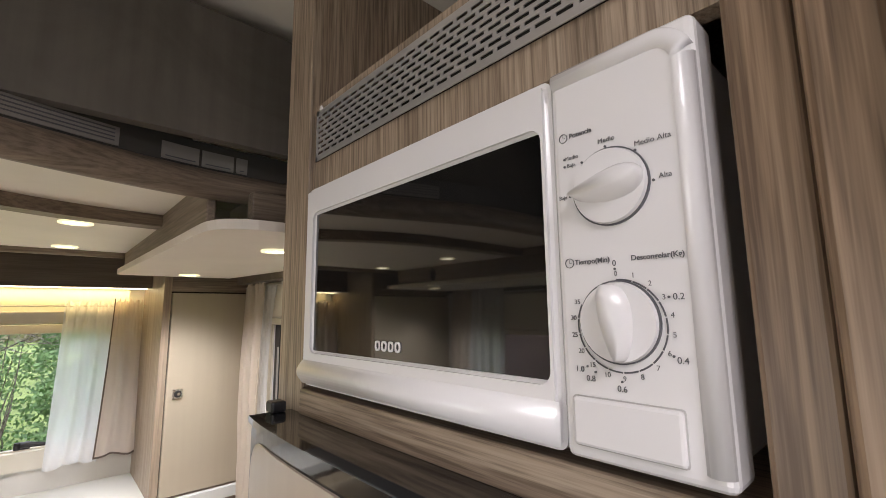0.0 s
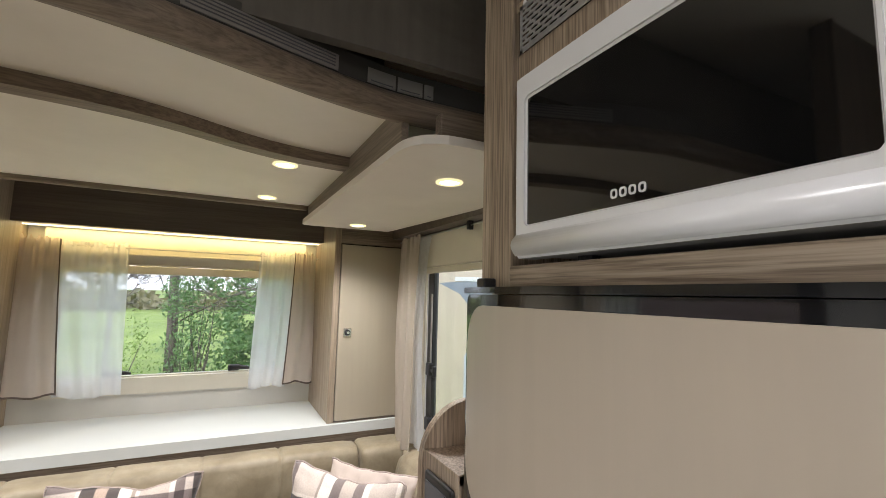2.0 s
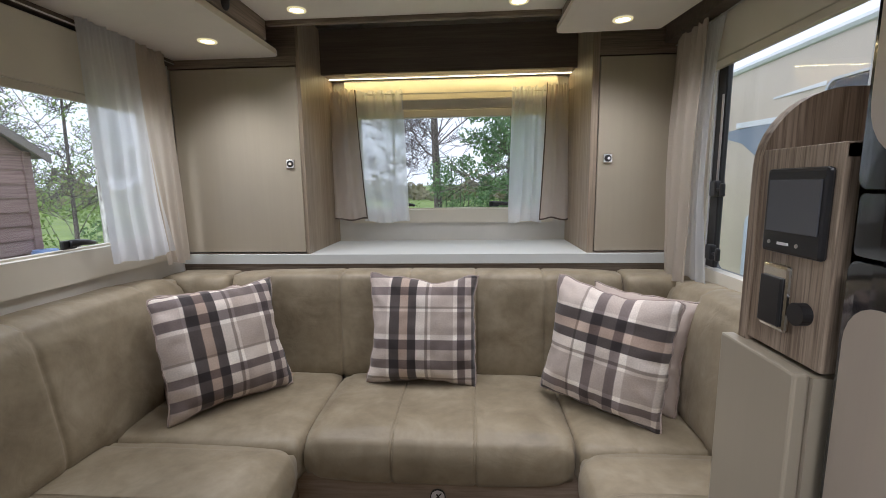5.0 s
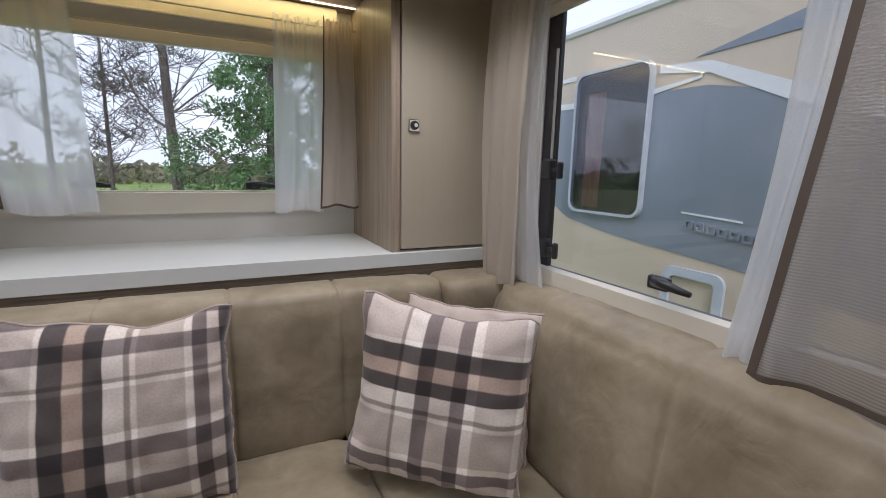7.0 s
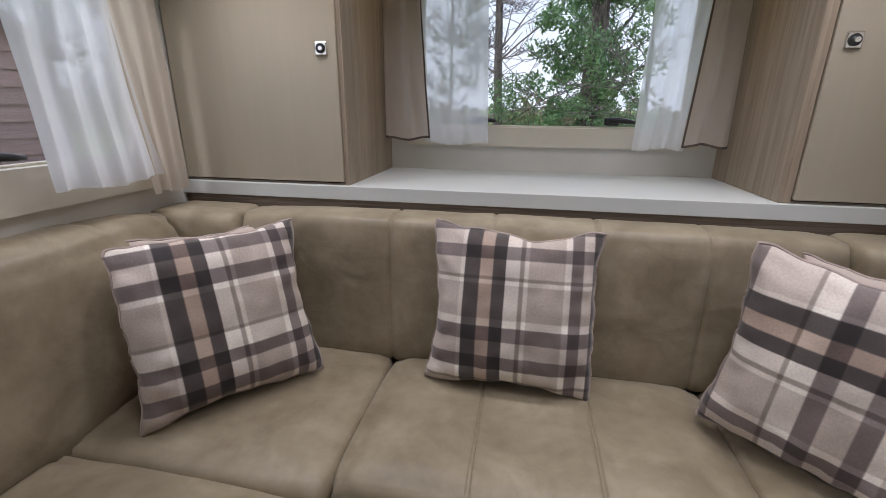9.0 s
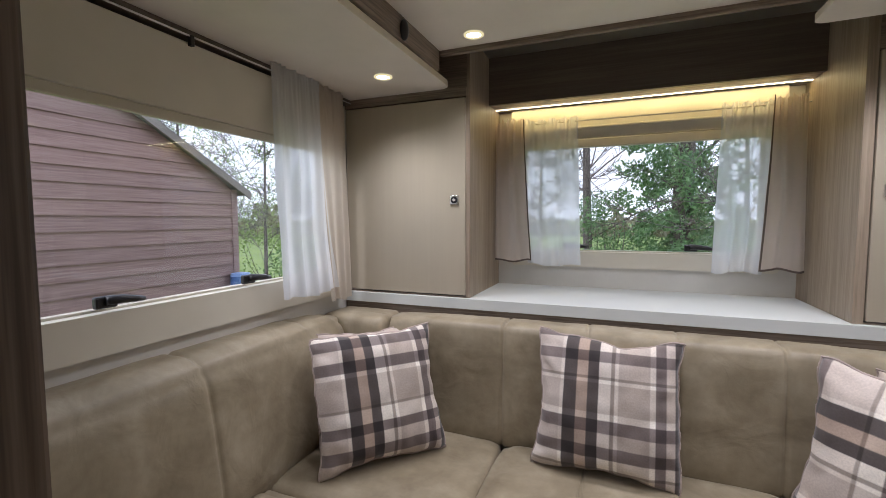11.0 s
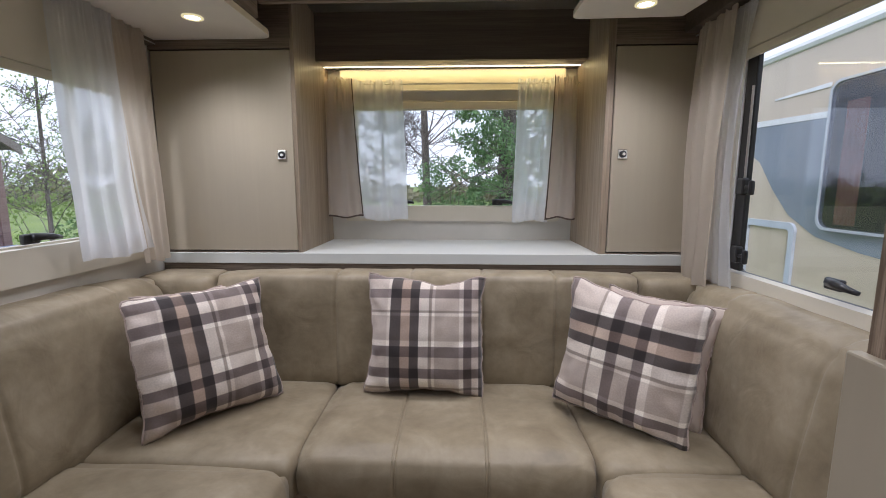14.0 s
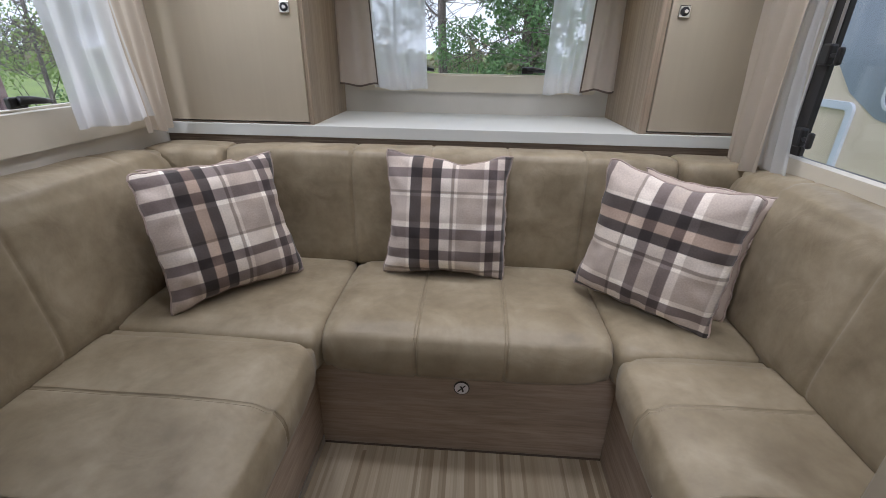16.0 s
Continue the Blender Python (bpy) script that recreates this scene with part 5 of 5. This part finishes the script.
part("hinge", a_box((FX + 0.02, fy1 - 0.012, 1.606), (FX + 0.04, fy1 + 0.010, 1.620), 0.003), M_BLACK, fridge)

# console between fridge and bench
console = thing("side_console", (0.6, 0.72, 0), "narrow wooden console with display, socket and cupboard below", "console")
bm = bmesh.new()
end = [(0.366, 1.12), (0.366, 1.33)] + [(0.456 - 0.09 * math.cos(radians(a)), 1.33 + 0.09 * math.sin(radians(a))) for a in range(9, 90, 9)] + [(0.456, 1.42), (XR, 1.42), (XR, 1.12)]
outline_prism(bm, end, "y", 0.777, 0.793)
part("end_board", bm, M_WOOD_Z, console, "rounded wooden end board")
part("front_board", a_box((0.368, 0.662, 1.125), (0.384, 0.777, 1.350), 0.001), M_WOOD_Z, console)
part("top", a_box((0.370, 0.662, 1.336), (XR, 0.777, 1.348)), M_WOOD_Z, console)
disp = part("display", a_box((0.360, 0.668, 1.236), (0.368, 0.756, 1.328), 0.004), M_BLACK, console, "black control display")
part("screen", a_box((0.3585, 0.674, 1.260), (0.3602, 0.748, 1.316), 0.0005), M_SCREEN, disp, "grey screen")
part("display_mark", a_box((0.3587, 0.712, 1.246), (0.3602, 0.728, 1.249)), M_WHITE, disp)
for y in (0.70, 0.742):
    part("display_key", disc(bmesh.new(), (0.360, y, 1.2475), (-1, 0, 0), 0.0022, 0.001, 8), M_STEEL, disp)
sock = part("socket", a_box((0.361, 0.708, 1.150), (0.368, 0.752, 1.224), 0.004), M_CHROME, console, "steel socket frame")
part("socket_flap", a_box((0.3575, 0.714, 1.156), (0.3615, 0.748, 1.210), 0.0015), M_BLACK, sock, "black flap")
part("knob", disc(bmesh.new(), (0.368, 0.690, 1.178), (-1, 0, 0), 0.012, 0.010), M_BLACK, console)
part("cupboard_body", a_box((0.362, 0.662, 0.0), (XR, 0.792, 1.120)), M_CREAM, console)
cdoor = part("door", a_box((0.345, 0.664, 0.06), (0.361, 0.794, 1.124), 0.003), M_CREAM, console, "cream cupboard door")
bm = bmesh.new()
box(bm, (0.314, 0.686, 0.70), (0.324, 0.706, 0.932), 0.002)
box(bm, (0.322, 0.686, 0.912), (0.346, 0.706, 0.932), 0.002)
box(bm, (0.322, 0.686, 0.70), (0.346, 0.706, 0.72), 0.002)
part("handle", bm, M_CHROME, cdoor, "flat steel bar handle")
part("lock", disc(bmesh.new(), (0.345, 0.672, 0.79), (-1, 0, 0), 0.013, 0.012), M_CHROME, cdoor, "round chrome lock")

# wooden partition by the aisle
screen = thing("partition", (-0.9, 0.62, 0), "tall wood-grained partition beside the aisle", "partition")
part("panel", a_box((XL, 0.600, 0.0), (-0.552, 0.640, ZC), 0.002), M_WOOD_PART, screen)
part("lipping", a_box((-0.553, 0.594, 0.0), (-0.539, 0.646, ZC), 0.005), M_WOOD_PART, screen, "rounded wooden edge lipping")
part("kitchen_front", a_box((XL, -0.6, 0.0), (-0.70, 0.598, 0.9), 0.004), M_CREAM, screen)


# ---- outside ----
GROUND = -0.75


def grass_material():
    m, t, b = material("spring grass", 0.9)
    at = coords(t)
    one = ramp(t, noise_of(t, at, 0.5, 5), [(0.3, (0.13, 0.20, 0.035)), (0.7, (0.27, 0.36, 0.08))])
    two = ramp(t, noise_of(t, at, 18, 4), [(0.3, (0.7, 0.7, 0.7)), (0.7, (1, 1, 1))])
    t.links.new(mixed(t, 1.0, one, two, "MULTIPLY"), b.inputs["Base Color"])
    return m


bm = bmesh.new()
S = 900
bmesh.ops.create_grid(bm, x_segments=6, y_segments=6, size=S, matrix=Matrix.Translation((0, 0, GROUND)))
single("ground", bm, grass_material(), "green grass field reaching to the horizon", "ground", kind="structure")


def bark(name, a, b_, scale):
    m, t, b = material(name, 0.9)
    n = noise_of(t, coords(t, (8, 8, 2)), scale, 5)
    t.links.new(ramp(t, n, [(0.35, a), (0.65, b_)]), b.inputs["Base Color"])
    bumped(t, b, n, 0.5, 0.01)
    return m


M_BARK = bark("grey brown bark", (0.065, 0.055, 0.052), (0.17, 0.145, 0.135), 3)
M_BIRCH = bark("white birch bark", (0.30, 0.28, 0.26), (0.80, 0.78, 0.75), 2.0)


def leaf_material(name, a, c):
    m, t, b = material(name, 0.38)
    g = t.nodes.new("ShaderNodeNewGeometry")
    t.links.new(ramp(t, g.outputs["Random Per Island"], [(0.0, a), (1.0, c)]), b.inputs["Base Color"])
    tr = t.nodes.new("ShaderNodeBsdfTranslucent")
    tr.inputs[0].default_value = (c[0] * 1.3, c[1] * 1.4, c[2], 1)
    mix = node(t, "ShaderNodeMixShader", Fac=0.25)
    t.links.new(b.outputs[0], mix.inputs[1])
    t.links.new(tr.outputs[0], mix.inputs[2])
    t.links.new(mix.outputs[0], t.nodes["Material Output"].inputs[0])
    return m


M_IVY = leaf_material("dark ivy leaves", (0.04, 0.095, 0.045), (0.20, 0.33, 0.14))
M_BUSH = leaf_material("light hedge leaves", (0.09, 0.16, 0.04), (0.27, 0.38, 0.11))


def limbs(base, height, r0, seed, lean=(0, 0), depth=3, spread=0.75, first=0.35, count=5):
    """Paths of a trunk and its boughs: a list of (points, radii), the trunk first."""
    rnd = random.Random(seed)
    out = []

    def grow(p, d, length, r, level):
        n = 6
        pts, rad = [p.copy()], [r]
        for k in range(n):
            d = (d + Vector((rnd.gauss(0, 0.14), rnd.gauss(0, 0.14), rnd.gauss(0, 0.08) + 0.03)) * (1 if level else 0.07)).normalized()
            p = p + d * length / n
            pts.append(p.copy())
            rad.append(max(0.004, r * (1 - 0.8 * (k + 1) / n)))
        out.append((pts, rad, level))
        if level < depth:
            for k in range(count if level else count + 5):
                t = rnd.uniform(first if level == 0 else 0.25, 0.98)
                i = min(n - 1, int(t * n))
                q = pts[i].lerp(pts[i + 1], t * n - i)
                az = rnd.uniform(0, 2 * math.pi)
                nd = (d * rnd.uniform(0.2, 0.7) + spread * Vector((math.cos(az), math.sin(az), rnd.uniform(-0.1, 0.5)))).normalized()
                grow(q, nd, length * rnd.uniform(0.35, 0.6) * (0.7 if level == 0 else 1), rad[i] * rnd.uniform(0.13, 0.28), level + 1)
    grow(Vector(base), Vector((lean[0], lean[1], 1)).normalized(), height, r0, 0)
    return out


def leaf_cloud(bm, centre, radius, count, size, rnd, flat=1.0):
    c = Vector(centre)
    for _ in range(count):
        d = Vector((rnd.gauss(0, 1), rnd.gauss(0, 1), rnd.gauss(0, 1)))
        d = d.normalized() * radius * rnd.uniform(0.25, 1.0) ** 0.5
        p = c + Vector((d.x, d.y, d.z * flat))
        a = Vector((rnd.gauss(0, 1), rnd.gauss(0, 1), rnd.gauss(0, 1))).normalized()
        b = a.orthogonal().normalized()
        s = size * rnd.uniform(0.6, 1.4)
        bm.faces.new([bm.verts.new(p + v) for v in (a * s, b * s * 0.5, -a * s * 0.7, -b * s * 0.5)])


def tree(name, base, height, r0, seed, label, leaves=None, leaf_mat=None, bark_mat=M_BARK, ivy=None, twig=0.006, **how):
    th = thing(name, base, label, "tree", group="trees outside")
    paths = limbs(base, height, r0, seed, **how)
    rnd = random.Random(seed + 99)
    bm = bmesh.new()
    pts, rad, _ = paths[0]
    tube(bm, pts, rad, 9)
    part("trunk", bm, bark_mat, th, smooth=True)
    bm = bmesh.new()
    for pts, rad, level in paths[1:]:
        tube(bm, pts, [max(r, twig) for r in rad], 5 if level == 1 else 3)
    part("limbs", bm, M_BARK, th)
    if leaves:
        bm = bmesh.new()
        for pts, rad, level in paths[1:]:
            if level >= 2 or leaves > 20:
                leaf_cloud(bm, pts[rnd.randint(2, 6)], 0.32, leaves, 0.028, rnd)
        part("crown", bm, leaf_mat, th)
    if ivy:
        bm = bmesh.new()
        pts = paths[0][0]
        for k in range(ivy[0]):
            t = rnd.random()
            i = min(5, int(t * 6))
            q = pts[i].lerp(pts[i + 1], t * 6 - i)
            az = rnd.uniform(0, 6.28)
            w = ivy[1] * (0.45 + 0.55 * math.sin(math.pi * min(1, t * 1.15 + 0.08))) * rnd.uniform(0.2, 1)
            leaf_cloud(bm, q + Vector((math.cos(az) * w, math.sin(az) * w, 0)), 0.21, ivy[2], 0.05, rnd)
        part("ivy", bm, M_IVY, th, "dense dark ivy")
    return th


def bush(base, radius, height, seed, mat, count, label, size=0.05):
    rnd = random.Random(seed)
    th = thing("bush", base, label, "bush", group="bushes outside")
    bm = bmesh.new()
    stems = bmesh.new()
    for k in range(count):
        az, rr = rnd.uniform(0, 6.28), radius * rnd.random() ** 0.5
        z = height * rnd.random() ** 0.8
        p = Vector(base) + Vector((math.cos(az) * rr, math.sin(az) * rr, z))
        leaf_cloud(bm, p, 0.3, 40, size, rnd, 0.8)
        if k % 3 == 0:
            q = Vector(base) + Vector((math.cos(az) * rr * 0.4, math.sin(az) * rr * 0.4, 0))
            tube(stems, [q, q.lerp(p, 0.5) + Vector((rnd.gauss(0, 0.1), rnd.gauss(0, 0.1), 0)), p + Vector((0, 0, 0.25))], [0.018, 0.012, 0.005], 4)
    part("stems", stems, M_BARK, th)
    part("leaves", bm, mat, th)


# behind the rear window
tree("ivy_tree", (1.02, 10.5, GROUND), 8.0, 0.26, 3, "tall tree wrapped in dense dark ivy", ivy=(420, 1.2, 80), depth=2, first=0.2)
tree("bare_tree", (-0.86, 12.0, GROUND), 9.0, 0.13, 5, "bare-branched tree with many thin twigs", depth=4, count=6, spread=0.9, first=0.12)
tree("bare_tree", (-2.3, 13.2, GROUND), 6.5, 0.06, 43, "bare-branched tree with many thin twigs", depth=4, count=6, spread=0.9, first=0.15)
bush((2.1, 11.6, GROUND), 0.6, 2.0, 23, M_IVY, 40, "dark green ivy-covered bush")
tree("bare_tree", (-3.7, 14.5, GROUND), 8.0, 0.09, 8, "bare-branched tree with many thin twigs", depth=3, count=5, spread=0.9)
tree("bare_tree", (3.4, 16.0, GROUND), 8.0, 0.09, 12, "bare-branched tree with many thin twigs", depth=3, count=5, spread=0.9)
bush((-0.42, 10.7, GROUND), 0.42, 2.55, 21, M_IVY, 80, "dark green ivy bush behind the vehicle", 0.038)
for k, (x, y, r, h) in enumerate(((-2.2, 12.5, 1.2, 1.5), (-4.2, 13.0, 1.3, 1.9), (2.9, 12.0, 1.1, 1.6), (-6.5, 13.5, 1.5, 1.8))):
    bush((x, y, GROUND), r, h, 30 + k, M_BUSH, 30, "light green hedge bush by the field", 0.035)
# beside the left window
tree("birch_tree", (-6.35, 7.5, GROUND), 8.5, 0.10, 7, "slender white-barked birch tree in the garden", bark_mat=M_BIRCH, depth=2, first=0.5)
tree("bare_tree", (-8.0, 8.6, GROUND), 6.0, 0.05, 9, "bare-branched young tree with first leaves", leaves=4, leaf_mat=M_BUSH, depth=4, count=5, spread=0.9, first=0.15)
tree("bare_tree", (-10.0, 8.0, GROUND), 6.5, 0.06, 15, "bare-branched young tree with first leaves", leaves=4, leaf_mat=M_BUSH, depth=4, count=5, spread=0.9, first=0.15)
for k, (x, y, r, h) in enumerate(((-7.6, 9.6, 1.0, 1.5), (-9.5, 10.8, 1.4, 1.8), (-8.0, 6.9, 0.7, 0.9), (-12.0, 9.0, 1.5, 2.0))):
    bush((x, y, GROUND), r, h, 50 + k, M_BUSH if k % 2 else M_IVY, 40, "green garden bush beside the lawn")
# far hedge line
bm = bmesh.new()
rnd = random.Random(77)
for k in range(700):
    a = rnd.uniform(20, 175)
    d = rnd.uniform(55, 70)
    p = (d * math.cos(radians(a)), d * math.sin(radians(a)), GROUND + rnd.random() * 3.2 * (0.6 + 0.4 * math.sin(a)))
    leaf_cloud(bm, p, 1.4, 14, 0.5, rnd)
single("far_hedge", bm, leaf_material("far brown-green hedge", (0.10, 0.10, 0.06), (0.22, 0.20, 0.12)), "distant hedge and trees along the field", "hedge", kind="stuff")

# garden shed
def plank_material():
    m, t, b = material("faded red-brown shed boards", 0.85)
    at = coords(t, (2, 1.2, 40))
    info = t.nodes.new("ShaderNodeObjectInfo")
    g = noise_of(t, at, 2.0, 5, 0.6)
    one = ramp(t, g, [(0.3, (0.25, 0.155, 0.14)), (0.7, (0.42, 0.29, 0.265))])
    two = ramp(t, info.outputs["Random"], [(0.0, (0.82, 0.82, 0.85)), (1.0, (1.08, 1.05, 1.05))])
    t.links.new(mixed(t, 1.0, one, two, "MULTIPLY"), b.inputs["Base Color"])
    bumped(t, b, g, 0.3, 0.004)
    return m


shed = thing("garden_shed", (-5.2, 2.4, GROUND), "faded red-brown timber shed with overlapping boards", "shed")
M_SHED = plank_material()
M_FELT = plain("grey roofing felt", (0.16, 0.15, 0.145), 0.9, vary=0.15)
SY0, SY1, SX = 0.6, 4.02, -4.0
apex_y, apex_z, eave_z = 2.3, 2.62, 1.66
z = GROUND
while z < apex_z - 0.02:
    h = 0.125
    top = min(z + h, apex_z)
    def ends(h):
        cut = max(0.0, (h - eave_z) / (apex_z - eave_z))
        return SY0 + (apex_y - SY0) * cut, SY1 - (SY1 - apex_y) * cut
    bm = bmesh.new()
    sides = []
    for k in (0, 1):
        sides.append([bm.verts.new((x, ends(h)[k], h)) for x, h in ((SX + 0.0, z), (SX + 0.024, z), (SX + 0.008, top + 0.012), (SX - 0.004, top + 0.012))])
    bm.faces.new(sides[0][::-1])
    bm.faces.new(sides[1])
    for k in range(4):
        bm.faces.new((sides[0][k], sides[0][(k + 1) % 4], sides[1][(k + 1) % 4], sides[1][k]))
    part("plank", bm, M_SHED, shed)
    z = top
part("body", a_box((SX - 2.6, SY0 + 0.02, GROUND), (SX - 0.01, SY1 - 0.02, eave_z)), M_SHED, shed)
part("corner_board", a_box((SX - 0.02, SY1 - 0.06, GROUND), (SX + 0.034, SY1 + 0.012, eave_z), 0.004), M_SHED, shed)
for s, y_e in ((1, SY1 + 0.12), (-1, SY0 - 0.12)):
    d = Vector((0, y_e - apex_y, (eave_z - 0.07) - apex_z))
    bm = bmesh.new()
    outline_prism(bm, [(apex_y, apex_z + 0.01), (y_e, eave_z - 0.06), (y_e, eave_z - 0.02), (apex_y, apex_z + 0.05)], "x", SX - 2.7, SX + 0.12)
    part("roof_slope", bm, M_FELT, shed, "grey felted roof slope")
    bm = bmesh.new()
    outline_prism(bm, [(apex_y, apex_z - 0.03), (y_e, eave_z - 0.10), (y_e, eave_z - 0.03), (apex_y, apex_z + 0.04)], "x", SX + 0.10, SX + 0.122)
    part("barge_board", bm, plain("grey weathered board", (0.25, 0.22, 0.2), 0.8), shed)

# neighbouring motorhome
NX = 2.32
neigh = thing("motorhome", (3.4, 2.5, GROUND), "cream motorhome parked alongside with grey-blue swoosh", "motorhome")
M_BODY = plain("cream vehicle paint", (0.62, 0.53, 0.42), 0.3, vary=0.03, coat=0.4)
M_SWOOSH = plain("grey blue vinyl", (0.22, 0.26, 0.32), 0.3, vary=0.05, coat=0.4)
M_STRIPE = plain("white vinyl", (0.78, 0.80, 0.82), 0.3, vary=0.03)
part("body", a_box((NX, -3.2, GROUND + 0.35), (NX + 2.2, 6.2, 2.28), 0.05, 3), M_BODY, neigh)
part("roof_rail", tube(bmesh.new(), [(NX + 0.01, -3.1, 2.24), (NX + 0.01, 6.1, 2.24)], 0.035, 8), M_STRIPE, neigh, "white roof rail")
for y in (-2.2, 4.9):
    wheel = part("wheel", disc(bmesh.new(), (NX - 0.005, y, GROUND + 0.33), (1, 0, 0), 0.33, 0.22, 28), M_BLACK, neigh)
    part("hub", disc(bmesh.new(), (NX - 0.02, y, GROUND + 0.33), (1, 0, 0), 0.19, 0.03, 20), M_STEEL, wheel)


def decal(pts, off, mat, name="decal", label=""):
    bm = bmesh.new()
    outline_prism(bm, pts, "x", NX - off - 0.002, NX - off + 0.0015)
    return part(name, bm, mat, neigh, label)


swoosh = [(4.7, 1.74), (4.2, 1.62), (3.95, 1.47), (3.78, 1.26), (3.6, 1.085), (3.34, 0.955), (3.0, 0.895), (2.7, 0.865), (2.1, 0.815), (1.4, 0.70), (0.4, 0.55), (0.4, 1.45), (1.4, 1.52), (1.98, 1.66), (2.36, 1.74), (2.69, 1.745), (3.4, 1.735), (4.0, 1.75)]
decal(swoosh, 0.002, M_SWOOSH, label="grey-blue swoosh")
decal([(2.66, 1.885), (2.36, 1.86), (1.98, 1.70), (1.4, 1.5), (0.4, 1.3), (0.4, 1.2), (1.4, 1.42), (1.98, 1.62), (2.36, 1.80), (2.66, 1.845)], 0.006, M_STRIPE, label="white stripe")
decal([(4.3, 1.80), (3.34, 1.765), (3.34, 1.725), (4.3, 1.755)], 0.006, M_STRIPE, label="white stripe")
decal([(3.85, 1.93), (3.34, 1.945), (3.34, 1.915), (3.85, 1.918)], 0.006, M_STRIPE, label="white stripe")
decal([(2.69, 1.765), (2.40, 1.795), (2.40, 1.78), (2.69, 1.735)], 0.006, M_STRIPE, label="white stripe")
decal([(2.45, 1.89), (1.97, 1.99), (1.0, 2.1), (0.4, 2.13), (0.4, 1.88), (1.97, 1.91)], 0.004, M_SWOOSH, label="grey-blue flash")
win = part("window", outline_prism(bmesh.new(), round_rect(2.70, 1.02, 3.30, 1.93, 0.07), "x", NX - 0.03, NX - 0.026), glass("tinted glass", (0.62, 0.64, 0.70), 0.0, 0.07), neigh, "dark tinted window")
# mottled dark sheet paints the dim inside and tree reflections; the body is solid
part("inside_shade", outline_prism(bmesh.new(), round_rect(2.71, 1.03, 3.29, 1.92, 0.06), "x", NX - 0.008, NX - 0.003), plain("dark inside", (0.03, 0.034, 0.045), 0.8, vary=0.5, scale=5), win, "mottled dark sheet painted as the dim inside behind the glass")
# wavy red-brown sheet paints a reflection on the glass; no curtain hangs here
bm = bmesh.new()
rows = [[bm.verts.new((NX - 0.018 + 0.004 * math.sin(k * 1.4), 3.04 + 0.15 * k / 16, z)) for k in range(17)] for z in (1.05, 1.80)]
for k in range(16):
    bm.faces.new((rows[0][k], rows[0][k + 1], rows[1][k + 1], rows[1][k]))
part("blind", bm, plain("red brown reflection colour", (0.60, 0.24, 0.17), 0.8, vary=0.2), win, "red-brown sheet standing in for a reflection in the glass", smooth=True)
bm = bmesh.new()
ring_prism(bm, round_rect(2.688, 1.008, 3.312, 1.942, 0.08), round_rect(2.704, 1.024, 3.296, 1.926, 0.07), "x", NX - 0.036, NX + 0.001)
part("frame", bm, plain("pale grey frame", (0.50, 0.54, 0.60), 0.4), win, "pale grey frame")
for y0, y1, z0, z1 in ((2.14, 2.50, 0.45, 0.77), (3.50, 4.05, 0.45, 1.03)):
    bm = bmesh.new()
    ring_prism(bm, round_rect(y0, z0, y1, z1, 0.06), round_rect(y0 + 0.05, z0 + 0.05, y1 - 0.05, z1 - 0.05, 0.03), "x", NX - 0.02, NX + 0.001)
    part("hatch", bm, plain("pale blue frame", (0.55, 0.60, 0.68), 0.4), neigh, "pale framed service hatch")
# model mark as plain shapes
for k in range(8):
    y = 2.40 - k * 0.062
    bm = bmesh.new()
    ring_prism(bm, round_rect(y - 0.05, 0.985 - k * 0.006, y, 1.035 - k * 0.006, 0.012, 3), round_rect(y - 0.04, 0.995 - k * 0.006, y - 0.01, 1.025 - k * 0.006, 0.008, 3), "x", NX - 0.014, NX - 0.002)
    part("mark", bm, M_SWOOSH, neigh, "raised grey model mark")
decal([(2.43, 1.08), (2.1, 1.06), (2.1, 1.05), (2.43, 1.07)], 0.006, M_STRIPE)

butt = thing("water_butt", (-3.85, 3.93, GROUND), "blue plastic water butt beside the shed", "barrel")
part("barrel", disc(bmesh.new(), (-3.85, 3.93, GROUND), (0, 0, 1), 0.10, 1.50, 20), plain("blue plastic", (0.10, 0.20, 0.50), 0.4), butt)
part("lid", disc(bmesh.new(), (-3.85, 3.93, GROUND + 1.50), (0, 0, 1), 0.105, 0.03, 20, r2=0.09), plain("pale blue plastic", (0.22, 0.34, 0.62), 0.4), butt)
